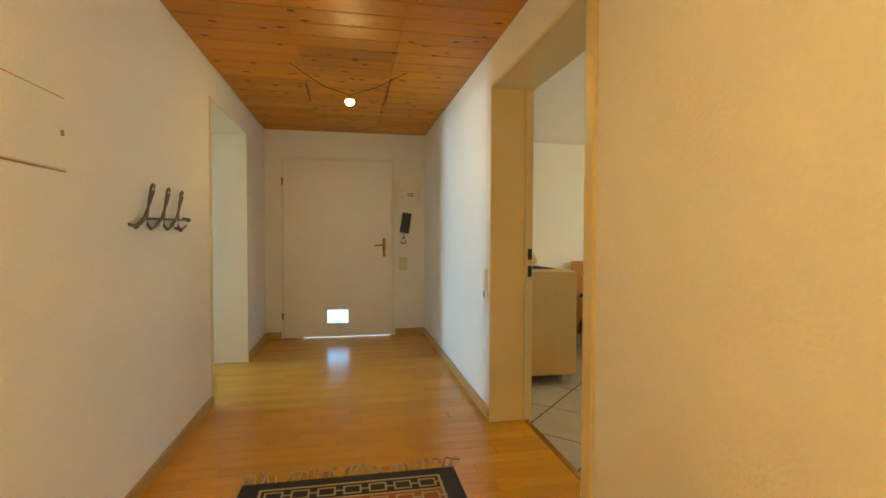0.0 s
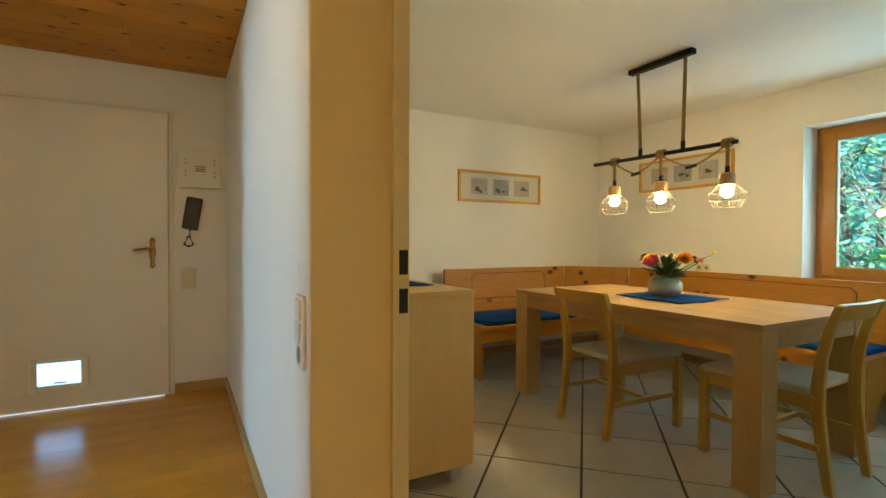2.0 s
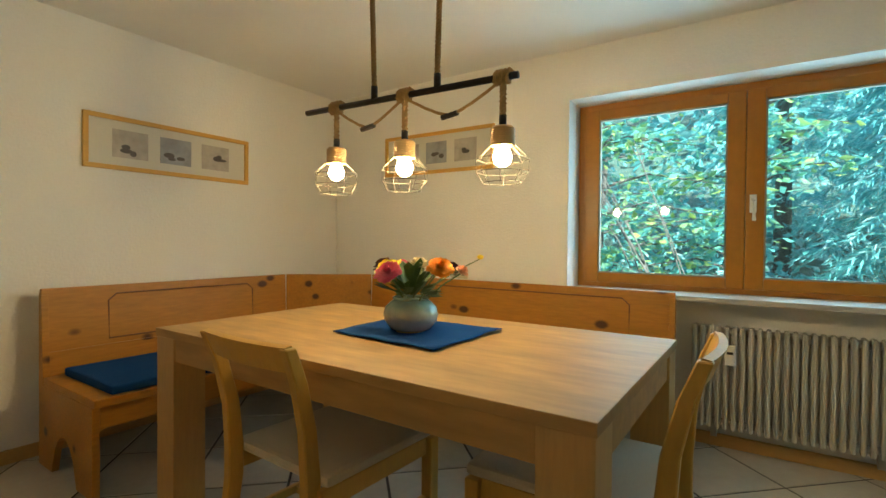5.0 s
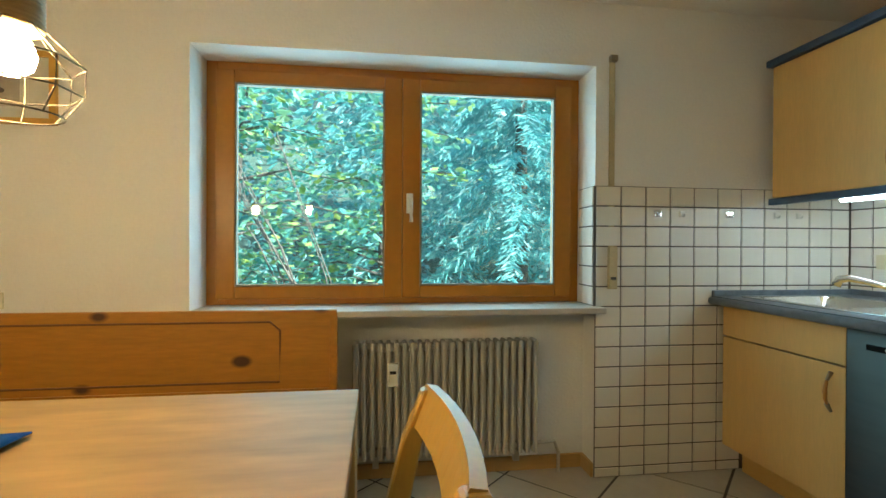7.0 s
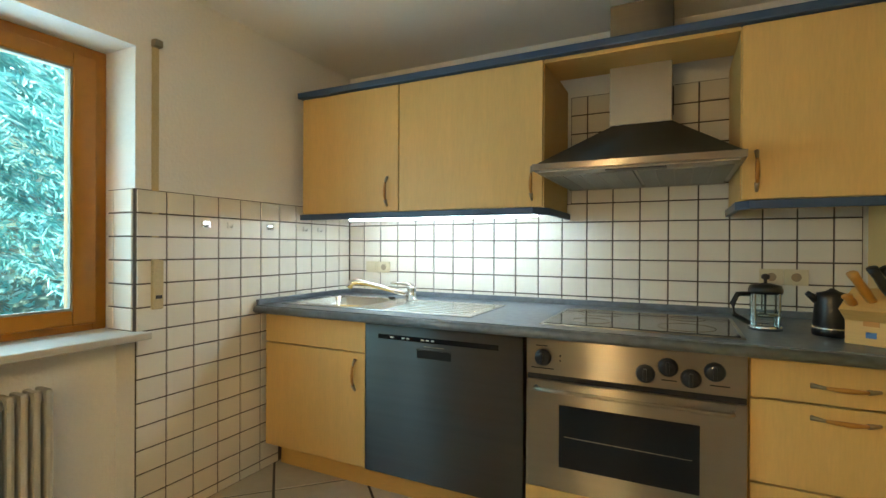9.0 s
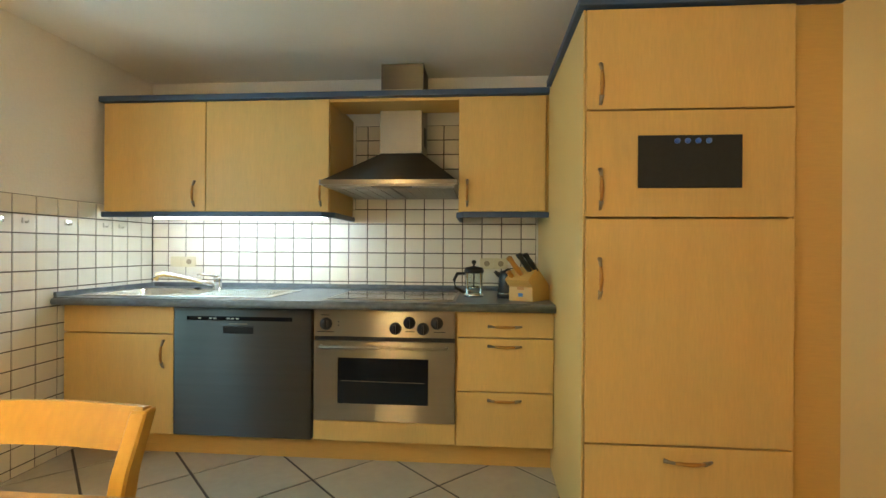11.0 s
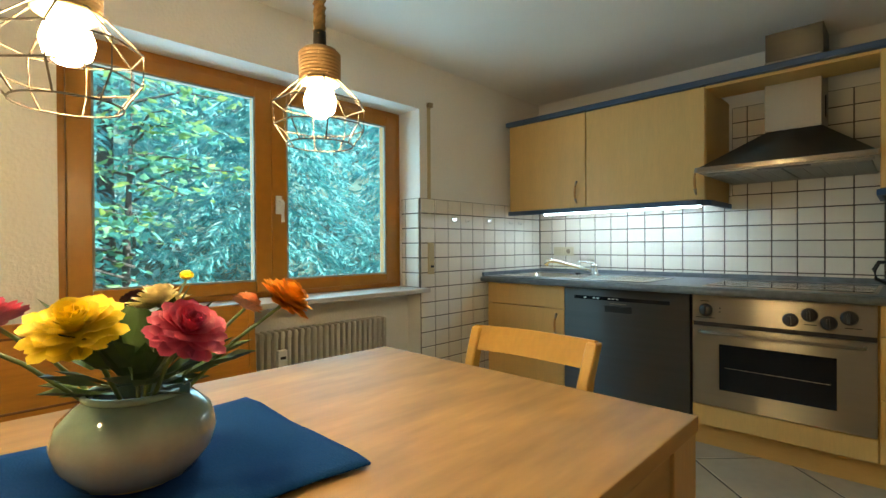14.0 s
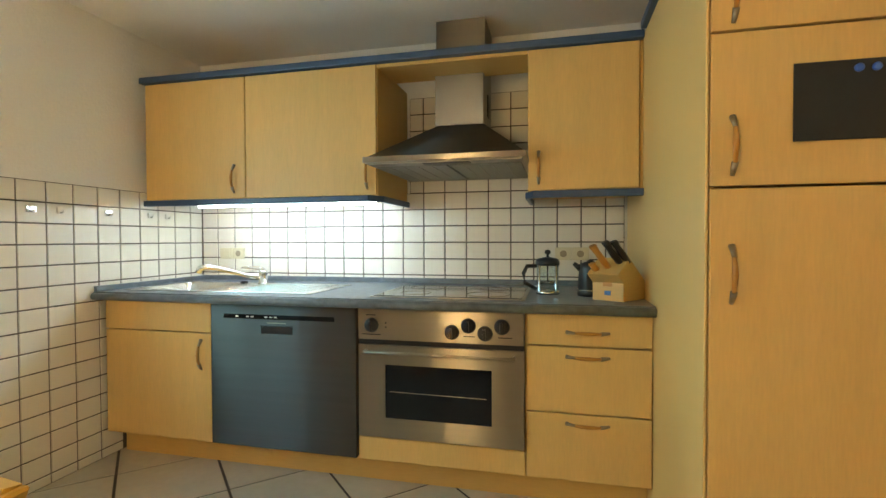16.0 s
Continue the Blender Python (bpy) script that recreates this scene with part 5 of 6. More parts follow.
part("plate", box(KX1 - 0.010, KX1 - 0.001, 4.86, 5.00, 0.862, 0.932, 0.003), CREAM_PLASTIC, ws2)
for y in (4.895, 4.965):
    part("hole", tube([(KX1 - 0.0095, y, 0.897), (KX1 - 0.0115, y, 0.897)], 0.018, 18), PEWTER, ws2)

# ---- hall things ----
spot = thing("cable_spot", (0.573, 3.95, 2.1), "small halogen spot on two ceiling wires", "ceiling lamp")
lx, ly, lz = 0.573, 3.95, 2.115
part("wire", tube([(0.17, 4.0, HZ - 0.004), (0.40, 3.97, 2.21), (lx - 0.01, ly, lz + 0.045)], 0.0022, 6), BLACK_METAL, spot)
part("wire", tube([(0.98, 4.05, HZ - 0.004), (0.75, 4.0, 2.23), (lx + 0.01, ly, lz + 0.045)], 0.0022, 6), BLACK_METAL, spot)
part("shade", lathe([(0.012, 0.045), (0.018, 0.035), (0.040, 0.0), (0.038, 0.0), (0.016, 0.032), (0.010, 0.042)], (lx, ly, lz), 24), CHROME, spot, "", True)
part("bulb", lathe([(0.012, 0.022), (0.026, 0.004), (0.030, -0.012), (0.018, -0.026), (0.004, -0.030)], (lx, ly, lz), 16), SPOT, spot, "glowing halogen bulb", True)
# no real bars: black rods that draw shadow lines on the ceiling boards
part("shadow_rod", tube([(0.235, 4.45, HZ - 0.006), (0.235, 4.9, HZ - 0.006)], 0.004, 6), BLACK_METAL, spot)
part("shadow_rod", tube([(0.88, 4.2, HZ - 0.006), (0.88, 4.87, HZ - 0.006)], 0.004, 6), BLACK_METAL, spot)
# two assumed spots, out of view, added to light the hall's near walls
for xx, yy in ((0.15, 0.65), (0.35, -0.95)):
    s2 = thing("cable_spot", (xx, yy, 2.1), "small halogen spot on two ceiling wires", "ceiling lamp")
    part("wire", tube([(xx - 0.35, yy, HZ - 0.004), (xx - 0.01, yy, 2.16)], 0.0022, 6), BLACK_METAL, s2)
    part("wire", tube([(xx + 0.35, yy, HZ - 0.004), (xx + 0.01, yy, 2.16)], 0.0022, 6), BLACK_METAL, s2)
    part("shade", lathe([(0.012, 0.045), (0.018, 0.035), (0.040, 0.0), (0.038, 0.0), (0.016, 0.032), (0.010, 0.042)], (xx, yy, 2.115), 24), CHROME, s2, "", True)
    part("bulb", lathe([(0.012, 0.022), (0.026, 0.004), (0.030, -0.012), (0.018, -0.026), (0.004, -0.030)], (xx, yy, 2.115), 16), SPOT_UNSEEN, s2, "glowing halogen bulb", True)

gong = thing("door_chime", (1.275, HY1, 1.52), "white square door chime on the wall", "door chime")
part("case", box(1.135, 1.412, HY1 - 0.045, HY1 - 0.001, 1.52, 1.80, 0.006), WHITE_PLASTIC, gong)
part("grille", boxes((1.24, 1.31, HY1 - 0.0465, HY1 - 0.0445, 1.655, 1.664), (1.24, 1.31, HY1 - 0.0465, HY1 - 0.0445, 1.672, 1.681), (1.24, 1.31, HY1 - 0.0465, HY1 - 0.0445, 1.64, 1.649)), IRON, gong)
for zz in (1.60, 1.63, 1.69, 1.72):
    part("slot", box(1.172, 1.18, HY1 - 0.0465, HY1 - 0.0445, zz, zz + 0.014), IRON, gong)
    part("slot", box(1.365, 1.373, HY1 - 0.0465, HY1 - 0.0445, zz, zz + 0.014), IRON, gong)

broom = thing("hand_brush", (1.21, HY1, 1.09), "black brush hanging on the wall by its loop", "brush")
tilt = Matrix.Translation((1.215, HY1 - 0.02, 1.30)) @ Matrix.Rotation(radians(9), 4, "Y")
part("head", add_box(bmesh.new(), -0.055, 0.055, -0.015, 0.015, -0.09, 0.15, 0.012, tilt), BLACK, broom)
part("loop", tube([(1.205, HY1 - 0.02, 1.215), (1.20, HY1 - 0.02, 1.16), (1.225, HY1 - 0.02, 1.10), (1.195, HY1 - 0.02, 1.085), (1.165, HY1 - 0.02, 1.10), (1.19, HY1 - 0.02, 1.16)], 0.008, 8), BLACK, broom, "", True)

sw = thing("light_switch", (1.19, HY1, 0.775), "cream light switch beside the entrance door", "light switch")
part("plate", box(1.142, 1.245, HY1 - 0.011, HY1 - 0.001, 0.77, 0.925, 0.004), CREAM_PLASTIC, sw)
part("rocker", box(1.155, 1.232, HY1 - 0.016, HY1 - 0.0105, 0.845, 0.912, 0.003), CREAM_PLASTIC, sw)
part("rocker", box(1.155, 1.232, HY1 - 0.016, HY1 - 0.0105, 0.782, 0.838, 0.003), CREAM_PLASTIC, sw)

pl = thing("switch_plate", (HX1, 3.60, 0.77), "white switch and socket plate on the hall wall", "light switch")
part("plate", box(HX1 - 0.012, HX1 - 0.001, 3.555, 3.645, 0.765, 0.975, 0.005), WHITE_PLASTIC, pl)
for a in (0.905, 0.84):
    part("rocker", box(HX1 - 0.018, HX1 - 0.0115, 3.57, 3.63, a, a + 0.058, 0.003), WHITE_PLASTIC, pl)
part("socket_well", tube([(HX1 - 0.0115, 3.60, 0.803), (HX1 - 0.0135, 3.60, 0.803)], 0.024, 20), PEWTER, pl)

# wrought coat hook in the shape of three loops
hook = thing("coat_hook", (HX0, 3.17, 1.21), "grey wrought-iron coat rack of three loops", "coat rack")
for k in range(3):
    o = 2.88 + 0.20 * k
    turns = ((0.0, 1.238), (0.06, 1.262), (0.13, 1.340), (0.172, 1.395), (0.178, 1.418), (0.160, 1.428), (0.138, 1.415), (0.105, 1.350), (0.078, 1.275), (0.082, 1.232), (0.115, 1.214), (0.160, 1.226), (0.20, 1.240))
    part("loop", tube([(HX0 + 0.022 + 0.012 * j / 12, o + u, v) for j, (u, v) in enumerate(turns)], 0.0062, 8), IRON, hook, "", True)
part("bar", tube([(HX0 + 0.02, 2.93, 1.262), (HX0 + 0.02, 3.53, 1.272)], 0.006, 8), IRON, hook, "", True)
for y, z in ((2.84, 1.225), (3.40, 1.215), (3.53, 1.272)):
    part("ball_end", lathe([(0.003, -0.012), (0.010, -0.007), (0.013, 0.0), (0.010, 0.007), (0.003, 0.012)], (HX0 + 0.03, y, z), 14), IRON, hook, "", True)
    part("stay", tube([(HX0 + 0.03, y, z), (HX0, y, z + 0.01)], 0.007, 8), IRON, hook)
part("tail", tube([(HX0 + 0.03, 2.84, 1.225), (HX0 + 0.025, 2.92, 1.245), (HX0 + 0.022, 2.96, 1.262)], 0.0062, 8), IRON, hook, "", True)

# flush fuse cupboard in the hall wall
fuse = thing("fuse_cupboard", (HX0, 1.95, 1.38), "flush white fuse cupboard door in the wall", "fuse box")
part("door", box(HX0 + 0.001, HX0 + 0.010, 1.55, 2.365, 1.405, 1.64, 0.002), PLASTER, fuse)
part("seam", boxes((HX0 + 0.0005, HX0 + 0.003, 1.54, 2.375, 1.642, 1.647), (HX0 + 0.0005, HX0 + 0.003, 1.54, 2.375, 1.398, 1.403)), HANDLE_WOOD, fuse)
part("catch", box(HX0 + 0.009, HX0 + 0.014, 2.335, 2.35, 1.515, 1.535, 0.002), PEWTER, fuse)

# runner with fringe
RX0, RX1, RYB, RYF = 0.07, 1.09, 1.55, 2.905
rug = thing("rug", (0.58, 2.2, 0.0), "black and cream woven runner with knotted fringe", "rug")
RUG_DARK = material("rug_dark", (0.022, 0.024, 0.030), 0.95, grain=0.3, grain_scale=200, bump=0.8)
RUG_CREAM = material("rug_cream", (0.46, 0.36, 0.22), 0.95, grain=0.25, grain_scale=200, bump=0.8)
RUG_RUST = material("rug_rust", (0.30, 0.11, 0.05), 0.95, grain=0.3, grain_scale=200, bump=0.8)
part("field", box(RX0, RX1, RYB, RYF, 0.0008, 0.009, 0.003), RUG_DARK, rug)
part("band", boxes((RX0 + 0.10, RX1 - 0.10, RYB + 0.1, RYF - 0.20, 0.009, 0.0105)), RUG_RUST, rug, "rust red centre")
lines = []
for y in (RYF - 0.075, RYF - 0.195):
    lines.append((RX0 + 0.09, RX1 - 0.09, y - 0.005, y + 0.005, 0.009, 0.0125))
for x in (RX0 + 0.09, RX1 - 0.10):
    lines.append((x, x + 0.012, RYB + 0.1, RYF - 0.075, 0.009, 0.012))
part("border_line", boxes(*lines), RUG_CREAM, rug, "cream border line")
for r in range(3):
    yc = RYF - 0.135 - 0.12 * r
    for k in range(7):
        xc = RX0 + 0.16 + k * 0.117
        if xc > RX1 - 0.12:
            continue
        a, b, t = 0.042, 0.036, 0.009
        part("motif", boxes((xc - a, xc + a, yc + b - t, yc + b, 0.0105, 0.0122), (xc - a, xc + a, yc - b, yc - b + t, 0.0105, 0.0122), (xc - a, xc - a + t, yc - b, yc + b, 0.0105, 0.0122), (xc + a - t, xc + a, yc - b, yc + b, 0.0105, 0.0122), (xc + a, xc + 0.075, yc - t / 2, yc + t / 2, 0.0105, 0.0122)), RUG_CREAM, rug, "cream key motif")
rr = random.Random(3)
for k in range(30):
    x = RX0 + 0.02 + k * (RX1 - RX0 - 0.04) / 29
    b = rr.uniform(-0.05, 0.05)
    l = rr.uniform(0.07, 0.12)
    part("fringe", tube([(x, RYF - 0.004, 0.006), (x + b * 0.4, RYF + l * 0.5, 0.010), (x + b, RYF + l, 0.004), (x + b * 1.4 + 0.012, RYF + l * 0.8, 0.004)], [0.005, 0.006, 0.005, 0.003], 6), RUG_CREAM, rug, "", True)


# ---- garden outside the window ----
def leaf_material(name, colours, rough=0.7, through_light=0.4):
    m = bpy.data.materials.new(name)
    m.use_nodes = True
    N, L = m.node_tree.nodes, m.node_tree.links
    p = N["Principled BSDF"]
    geo = N.new("ShaderNodeNewGeometry")
    ramp = N.new("ShaderNodeValToRGB")
    el = ramp.color_ramp.elements
    while len(el) < len(colours):
        el.new(0.5)
    for k, c in enumerate(colours):
        el[k].position = k / (len(colours) - 1)
        el[k].color = (*c, 1)
    L.new(geo.outputs["Random Per Island"], ramp.inputs[0])
    L.new(ramp.outputs[0], p.inputs["Base Color"])
    p.inputs["Roughness"].default_value = rough
    p.inputs["Specular IOR Level"].default_value = 0.15
    tr = N.new("ShaderNodeBsdfTranslucent")
    L.new(ramp.outputs[0], tr.inputs["Color"])
    mix = N.new("ShaderNodeMixShader")
    mix.inputs[0].default_value = through_light
    L.new(p.outputs[0], mix.inputs[1])
    L.new(tr.outputs[0], mix.inputs[2])
    L.new(mix.outputs[0], N["Material Output"].inputs[0])
    return m


LEAF_A = leaf_material("leaf_fresh", ((0.075, 0.340, 0.330), (0.085, 0.340, 0.310), (0.160, 0.440, 0.300), (0.300, 0.460, 0.120), (0.105, 0.410, 0.420)))
LEAF_B = leaf_material("leaf_spruce", ((0.075, 0.321, 0.338), (0.107, 0.383, 0.395), (0.176, 0.521, 0.521), (0.100, 0.423, 0.406), (0.360, 0.600, 0.600)), 0.6, 0.25)
LEAF_C = leaf_material("leaf_understory", ((0.083, 0.321, 0.321), (0.107, 0.406, 0.395), (0.153, 0.498, 0.475), (0.420, 0.680, 0.680), (0.100, 0.423, 0.389)))
BARK = material("bark", (0.07, 0.072, 0.066), 0.9, grain=0.3, grain_scale=20, bump=0.6)
PALE_BARK = material("pale_bark", (0.11, 0.12, 0.11), 0.85, grain=0.25, grain_scale=40, bump=0.3)
EARTH = material("forest_floor", (0.05, 0.11, 0.09), 0.95, grain=0.4, grain_scale=12, blot=0.4, blot_scale=1.2, bump=0.8)


def add_leaf(bm, at, d, size, rnd, narrow=0.5, flat=0.0):
    """One folded leaf; flat turns its face towards the sky."""
    d = d.normalized()
    s = d.cross(Vector((rnd.uniform(-1, 1), rnd.uniform(-1, 1), rnd.uniform(-1, 1))) * (1 - flat) + Vector((0, 0, flat)))
    if s.length < 1e-3:
        s = d.orthogonal()
    s.normalize()
    n = d.cross(s)
    a = bm.verts.new(at)
    b = bm.verts.new(at + d * size * 0.5 + s * size * narrow * 0.5 + n * size * 0.06)
    c = bm.verts.new(at + d * size)
    e = bm.verts.new(at + d * size * 0.5 - s * size * narrow * 0.5 + n * size * 0.06)
    bm.faces.new((a, b, c))
    bm.faces.new((a, c, e))


def broadleaf(x, y, z0, h, spread, limbs, leaves, size, seed, label):
    """Tapered trunk, limbs, and a crown of single leaves with gaps."""
    rnd = random.Random(seed)
    t = thing("broadleaf_tree", (x, y, z0), label, "tree", "trees outside the window")
    lean = Vector((rnd.uniform(-0.1, 0.1), rnd.uniform(-0.1, 0.1), 1))
    top = Vector((x, y, z0)) + lean * h
    part("trunk", tube([Vector((x, y, z0)), Vector((x, y, z0)) + lean * h * 0.5 + Vector((0.05, 0.06, 0)), top], [0.05, 0.034, 0.01], 8), BARK, t, "", True)
    crown = bmesh.new()
    for k in range(limbs):
        f = 0.12 + 0.86 * (k + rnd.random()) / limbs
        o = Vector((x, y, z0)) + lean * h * f
        w = rnd.uniform(0, 2 * math.pi)
        r = spread * (1.05 - 0.5 * f) * rnd.uniform(0.6, 1.1)
        tip = o + Vector((math.cos(w) * r, math.sin(w) * r, rnd.uniform(-0.08, 0.16) * r))
        mid = (o + tip) / 2 + Vector((0, 0, 0.12 * r))
        part("limb", tube([o, mid, tip], [0.016, 0.010, 0.004], 5), BARK, t)
        for j in range(leaves // limbs):
            s = rnd.uniform(0.15, 1.05)
            c = o.lerp(mid, s * 2) if s < 0.5 else mid.lerp(tip, s * 2 - 1)
            c = c + Vector((rnd.gauss(0, 0.17), rnd.gauss(0, 0.17), rnd.gauss(0, 0.035)))
            add_leaf(crown, c, Vector((rnd.uniform(-1, 1), rnd.uniform(-1, 1), rnd.uniform(-0.45, 0.15))), size * rnd.uniform(0.6, 1.25), rnd, 0.55, 0.55)
    tagged(part("crown", crown, LEAF_A, t, "loose crown of green leaves"), kind="stuff")


def spruce(x, y, z0, h, spread, whorls, seed, bare=0.0):
    rnd = random.Random(seed)
    t = thing("spruce", (x, y, z0), "blue-green spruce with drooping needle branches", "tree", "trees outside the window")
    part("trunk", tube([(x, y, z0), (x, y, z0 + h * 0.5), (x, y, z0 + h)], [0.12, 0.07, 0.01], 10), BARK, t, "", True)
    crown = bmesh.new()
    for k in range(whorls):
        f = bare + (1 - bare) * (k + 0.3) / whorls
        n = 9
        for j in range(n):
            w = 2 * math.pi * (j + rnd.uniform(-0.3, 0.3)) / n + k * 0.7
            r = spread * (1 - f) ** 0.8 * rnd.uniform(0.75, 1.1) + 0.1
            o = Vector((x, y, z0 + h * f))
            d = Vector((math.cos(w), math.sin(w), 0))
            for q in range(14):
                s = (q + rnd.random()) / 14
                c = o + d * r * s + Vector((0, 0, 0.10 * r * math.sin(s * 3.0) - 0.42 * r * s * s))
                side = d.cross(Vector((0, 0, 1)))
                for u in (-1, 1):
                    for v in range(4):
                        dd = d * 0.55 + side * u * rnd.uniform(0.35, 0.95) + Vector((0, 0, rnd.uniform(-0.95, -0.05)))
                        add_leaf(crown, c + Vector((rnd.gauss(0, 0.03), rnd.gauss(0, 0.03), rnd.gauss(0, 0.03))), dd, (0.09 + 0.13 * (1 - abs(2 * s - 1))) * rnd.uniform(0.7, 1.2), rnd, 0.15)
    tagged(part("crown", crown, LEAF_B, t, "drooping needle branches"), kind="stuff")


# ground: flat by the house, then a wooded bank that rises to the horizon
bm = bmesh.new()
xs = [5.8, 7, 8, 9, 10, 11, 12, 13, 14, 16, 18, 22, 30, 60, 200]
ys = [-200, -60, -20, -12, -8, -6, -4, -2, 0, 2, 4, 6, 8, 10, 12, 16, 24, 60, 200]
grid = []
for x in xs:
    row = []
    for y in ys:
        z = -0.9 + (0 if x < 8.5 else 0.62 * (min(x, 30) - 8.5)) + 0.25 * noise.noise(Vector((x * 0.4, y * 0.4, 0)))
        row.append(bm.verts.new((x, y, z)))
    grid.append(row)
for i in range(len(xs) - 1):
    for j in range(len(ys) - 1):
        bm.faces.new((grid[i][j], grid[i + 1][j], grid[i + 1][j + 1], grid[i][j + 1]))
setting("ground", bm, EARTH, "dark wooded bank behind the house")

broadleaf(7.9, 4.6, -0.9, 4.4, 1.7, 34, 2600, 0.115, 1, "young broadleaf tree with bright green leaves")
broadleaf(8.6, 6.4, -0.8, 5.2, 2.0, 36, 2600, 0.12, 2, "young broadleaf tree with bright green leaves")
broadleaf(8.3, 3.2, -0.9, 3.6, 1.4, 30, 2000, 0.11, 3, "young broadleaf tree with yellow-green leaves")
broadleaf(9.6, 5.2, -0.4, 5.5, 2.2, 36, 2600, 0.13, 4, "young broadleaf tree with bright green leaves")
broadleaf(9.8, 8.6, -0.4, 5.5, 2.3, 34, 2300, 0.14, 6, "young broadleaf tree with bright green leaves")
spruce(9.4, 1.4, -0.6, 8.0, 2.1, 26, 7, 0.19)
spruce(9.0, -1.2, -0.6, 8.5, 2.3, 26, 8)
spruce(11.0, 2.9, 0.5, 9.0, 2.4, 24, 9)
spruce(10.6, -3.6, 0.3, 9.0, 2.6, 24, 10)
spruce(12.0, 7.4, 1.2, 9.0, 2.6, 22, 11)
# leggy shrub whose pale bare stems lean across the window
rnd = random.Random(17)
shrub = thing("bare_shrub", (7.35, 3.45, -0.9), "leggy shrub with pale bare leaning stems", "shrub")
leaves = bmesh.new()
for k in range(9):
    tip = Vector((7.1 + rnd.uniform(-0.2, 0.5), 4.1 + 0.13 * k + rnd.uniform(-0.1, 0.1), 1.75 + 0.12 * k + rnd.uniform(-0.3, 0.4)))
    foot = Vector((7.35 + rnd.uniform(-0.08, 0.08), 3.45 + rnd.uniform(-0.08, 0.08), -0.9))
    mid = foot.lerp(tip, 0.55) + Vector((0, -0.12, 0.10))
    part("stem", tube([foot, mid, foot.lerp(tip, 0.8) + Vector((0, -0.05, 0.04)), tip], [0.011, 0.007, 0.005, 0.003], 6), PALE_BARK, shrub, "", True)
    for q in range(3):
        o = mid.lerp(tip, rnd.uniform(0.1, 0.9))
        e = o + Vector((rnd.uniform(-0.1, 0.1), rnd.uniform(-0.05, 0.4), rnd.uniform(-0.05, 0.35)))
        part("twig", tube([o, (o + e) / 2 + Vector((0, 0, 0.02)), e], [0.005, 0.004, 0.002], 5), PALE_BARK, shrub)
        for w in range(5):
            add_leaf(leaves, o.lerp(e, rnd.uniform(0.3, 1.0)), Vector((rnd.uniform(-1, 1), rnd.uniform(-1, 1), -0.3)), rnd.uniform(0.05, 0.09), rnd, 0.5, 0.5)
tagged(part("leaves", leaves, LEAF_A, shrub, "sparse small leaves"), kind="stuff")
rnd = random.Random(21)
bm = bmesh.new()
for k in range(15000):
    x, y = rnd.uniform(7.0, 13.5), rnd.uniform(-8, 14)
    if 8.2 < x < 10.6 and abs(y - 1.9) < 0.9:
        continue
    z = -0.9 + (0 if x < 8.5 else 0.62 * (x - 8.5)) + abs(rnd.gauss(0, 0.42))
    add_leaf(bm, Vector((x, y, z)), Vector((rnd.uniform(-1, 0.3), rnd.uniform(-1, 1), rnd.uniform(-0.4, 0.8))), rnd.uniform(0.09, 0.2), rnd, 0.5)
tagged(part("undergrowth", bm, LEAF_C), "dense blue-green leafy undergrowth on the bank", "undergrowth", "", "stuff")
bm = bmesh.new()
for k in range(16000):
    y, z = rnd.uniform(-12, 18), rnd.uniform(1.0, 12.0)
    x = 13.5 + rnd.uniform(0, 2.5) + 0.25 * z
    add_leaf(bm, Vector((x, y, z)), Vector((rnd.uniform(-1, 0.3), rnd.uniform(-1, 1), rnd.uniform(-1, 0.3))), rnd.uniform(0.2, 0.5), rnd, 0.45)
tagged(part("far_woods", bm, LEAF_B), "distant blue-green conifer woods", "woods", "", "stuff")


# ---- floors and tiles, piece by piece ----
def shared_piece(name, mesh, parent, at, turn=0.0, scale=(1, 1, 1)):
    ob = new(name, mesh)
    ob.matrix_basis = Matrix.LocRotScale(Vector(at), Euler((0, 0, turn)), Vector(scale))
    ob.parent = parent
    return ob


def piece_mesh(name, bm, mat):
    me = bpy.data.meshes.new(name)
    bm.to_mesh(me)
    bm.free()
    me.materials.append(mat)
    return me


def chamfered(sx, sy, sz, c):
    """A flat block whose upper edges are chamfered: 10 faces."""
    bm = bmesh.new()
    lo = [bm.verts.new((x * sx / 2, y * sy / 2, 0)) for x, y in ((-1, -1), (1, -1), (1, 1), (-1, 1))]
    mi = [bm.verts.new((x * sx / 2, y * sy / 2, sz - c)) for x, y in ((-1, -1), (1, -1), (1, 1), (-1, 1))]
    hi = [bm.verts.new((x * (sx / 2 - c), y * (sy / 2 - c), sz)) for x, y in ((-1, -1), (1, -1), (1, 1), (-1, 1))]
    for A, B in ((lo, mi), (mi, hi)):
        for k in range(4):
            bm.faces.new((A[k], A[(k + 1) % 4], B[(k + 1) % 4], B[k]))
    bm.faces.new(hi)
    return bm


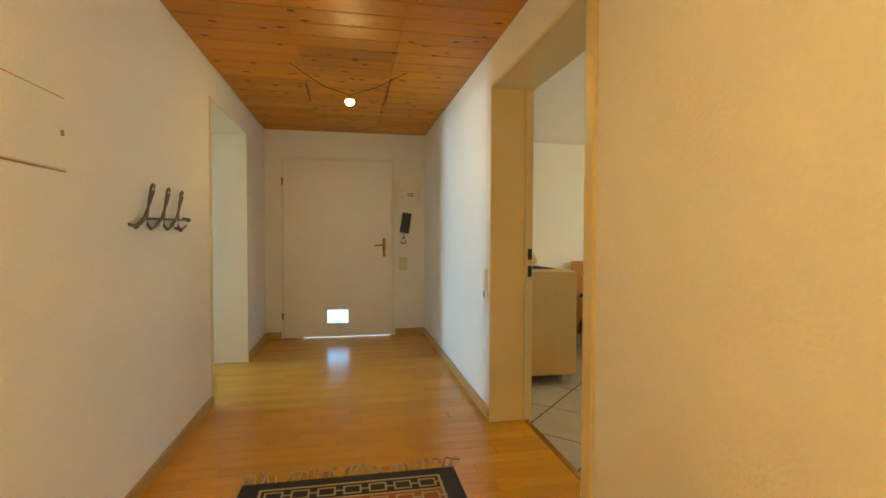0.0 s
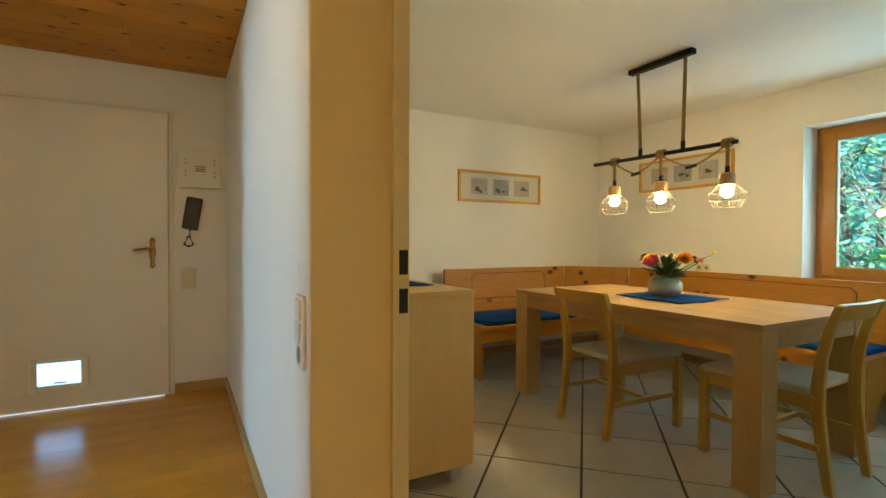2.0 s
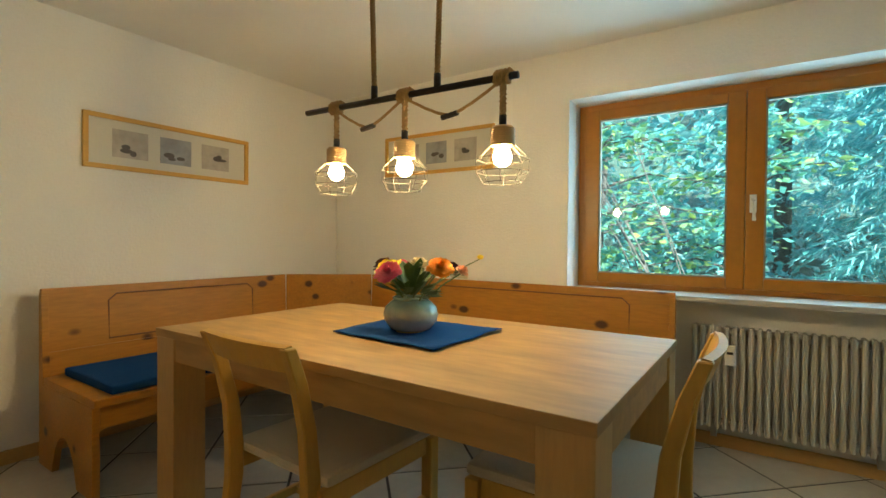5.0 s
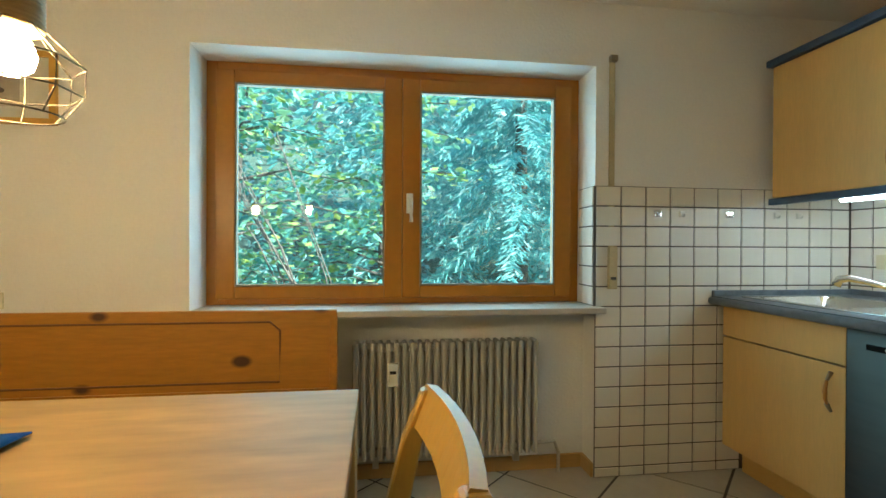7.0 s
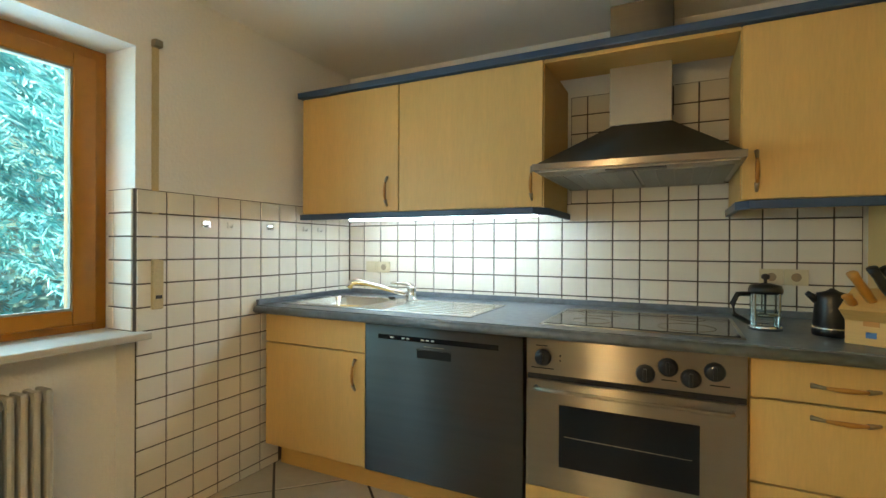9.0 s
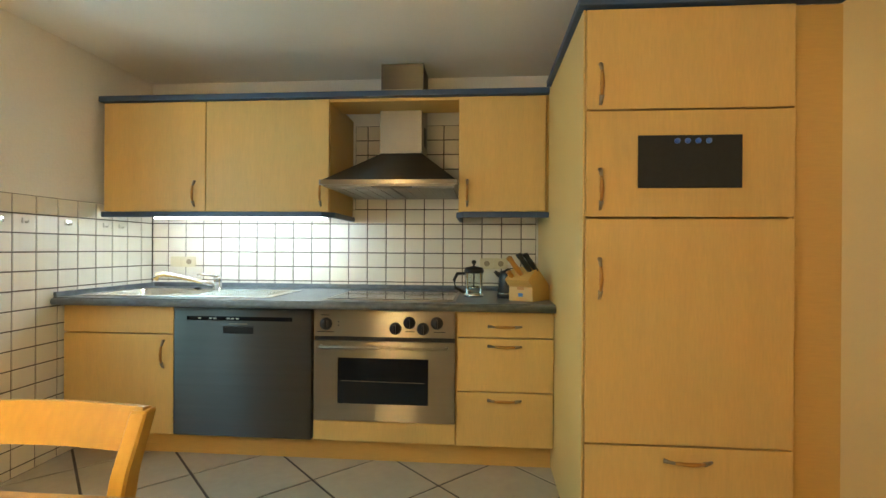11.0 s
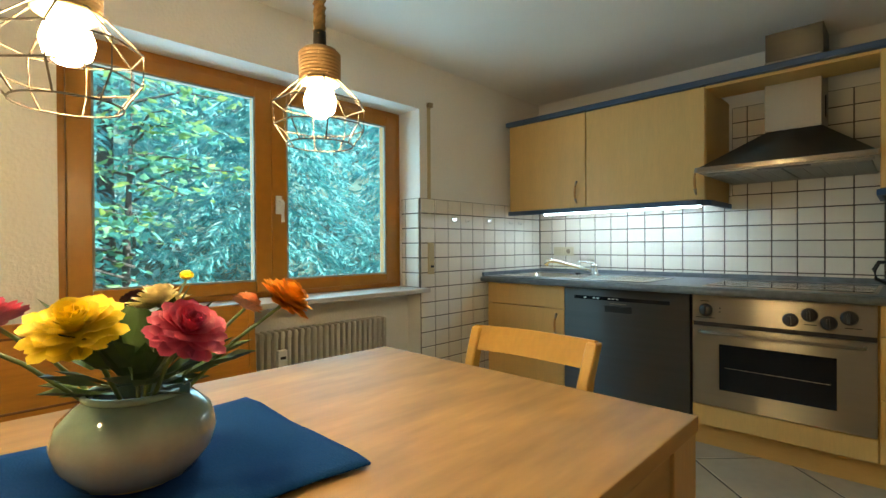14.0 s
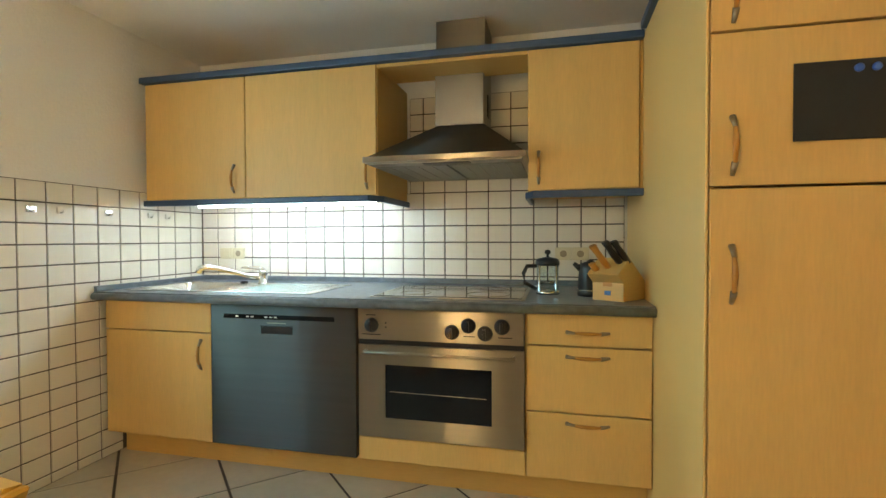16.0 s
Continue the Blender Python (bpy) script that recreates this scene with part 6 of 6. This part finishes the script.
# kitchen floor: square tiles laid on the diagonal, cut at the walls
D = 0.32
fx0, fx1, fy0, fy1 = HX1 + 0.248, NICHE - 0.002, KY0 + 0.002, KY1 - 0.002
tile_me = piece_mesh("floor_tile", chamfered(D * math.sqrt(2) - 0.012, D * math.sqrt(2) - 0.012, 0.008, 0.002), FLOOR_TILE)
for i in range(-14, 20):
    for j in range(-14, 20):
        cx, cy = 3.22 + D * (i + j + 1), 1.715 + D * (i - j)
        if not (fx0 - D < cx < fx1 + D and fy0 - D < cy < fy1 + D):
            continue
        if fx0 + D <= cx <= fx1 - D and fy0 + D <= cy <= fy1 - D:
            shared_piece("tile", tile_me, floor_kitchen, (cx, cy, -0.008), radians(45))
        else:
            bm = chamfered(D * math.sqrt(2) - 0.012, D * math.sqrt(2) - 0.012, 0.008, 0.002)
            bmesh.ops.transform(bm, matrix=Matrix.Translation((cx, cy, -0.008)) @ Matrix.Rotation(radians(45), 4, "Z"), verts=bm.verts)
            for co, no in (((fx0, 0, 0), (-1, 0, 0)), ((fx1, 0, 0), (1, 0, 0)), ((0, fy0, 0), (0, -1, 0)), ((0, fy1, 0), (0, 1, 0))):
                bmesh.ops.bisect_plane(bm, geom=bm.verts[:] + bm.edges[:] + bm.faces[:], plane_co=co, plane_no=no, clear_outer=True)
            if len(bm.faces):
                shared_piece("tile", piece_mesh("cut_tile", bm, FLOOR_TILE), floor_kitchen, (0, 0, 0))
            else:
                bm.free()

# hall floor: strips across the hall
rnd = random.Random(8)
strip_me = {}
SW = 0.092
y = HY1
while y > 1.9:
    x = HX0 - rnd.uniform(0, 0.6)
    while x < HX1 + 0.2:
        w = rnd.choice((0.42, 0.56, 0.72))
        a, b = max(x, HX0 if not LY0 < y - SW / 2 < LY1 else -0.79), min(x + w, HX1 if not OY0 < y - SW / 2 < OY1 else HX1 + 0.213)
        if b - a > 0.03:
            key = round(b - a, 2)
            if key not in strip_me:
                strip_me[key] = piece_mesh("strip", chamfered(b - a - 0.0012, SW - 0.0012, 0.006, 0.0006), PARQUET)
            shared_piece("strip", strip_me[key], floor_hall, ((a + b) / 2, y - SW / 2, -0.0055))
        x += w
    y -= SW

# wall tiles
TW, TH, TG = 0.131, 0.0992, 0.007
TTOP = 1.437
grout_back = setting("tile_bed_south", boxes((X4 + 0.012, KX1 - 0.004, KY0, KY0 + 0.005, 0.86, TTOP), (3.14, 3.886, KY0, KY0 + 0.005, TTOP, 2.01)), GROUT, "white square wall tiles with dark joints")
grout_win = setting("tile_bed_window", boxes((KX1 - 0.005, KX1, KY0 + 0.005, WY0, 0, TTOP), (KX1, FX - 0.024, WY0, WY0 + 0.005, WZ0, TTOP)), GROUT, "white square wall tiles with dark joints")


def wall_tile_mesh(w, h):
    return piece_mesh("wall_tile", chamfered(w - TG, h - TG, 0.006, 0.0018), WALL_TILE)


full = wall_tile_mesh(TW, TH)
cut_meshes = {}


def lay(parent, u0, u1, v0, v1, ustart, place, skip=None):
    """Rows of tiles between u0..u1 and v0..v1, hung from the top edge v1."""
    v = v1
    while v > v0 + 0.012:
        b = max(v - TH, v0)
        u = ustart
        while u < u1 - 0.008:
            a, c = max(u, u0), min(u + TW, u1)
            if c - a > 0.012 and not (skip and skip((a + c) / 2, (v + b) / 2)):
                w, h = c - a, v - b
                if abs(w - TW) < 1e-4 and abs(h - TH) < 1e-4:
                    me = full
                else:
                    key = (round(w, 3), round(h, 3))
                    me = cut_meshes.setdefault(key, None) or wall_tile_mesh(w, h)
                    cut_meshes[key] = me
                ob = new("tile", me)
                ob.matrix_basis = place((a + c) / 2, (v + b) / 2)
                ob.parent = parent
            u += TW
        v = b


south = lambda u, v: Matrix.Translation((u, KY0 + 0.0045, v)) @ Matrix.Rotation(radians(-90), 4, "X")
reveal = lambda u, v: Matrix.Translation((u, WY0 + 0.0045, v)) @ Matrix.Rotation(radians(-90), 4, "X")
lay(grout_back, X4 + 0.012, KX1 - 0.012, 0.90, TTOP, 2.621, south)
lay(grout_back, 3.14, 3.886, TTOP, 2.01, 2.621 + 3 * TW, south)
lay(grout_win, KY0 + 0.012, WY0, 0.0, TTOP, WY0 - 12 * TW, lambda u, v: Matrix.Translation((KX1 - 0.0045, u, v)) @ Matrix(((0, 0, -1, 0), (1, 0, 0, 0), (0, -1, 0, 0), (0, 0, 0, 1))), lambda u, v: u < 1.44 and v < 0.86)
lay(grout_win, KX1 + 0.004, FX - 0.026, WZ0, TTOP, KX1 + 0.004, reveal)
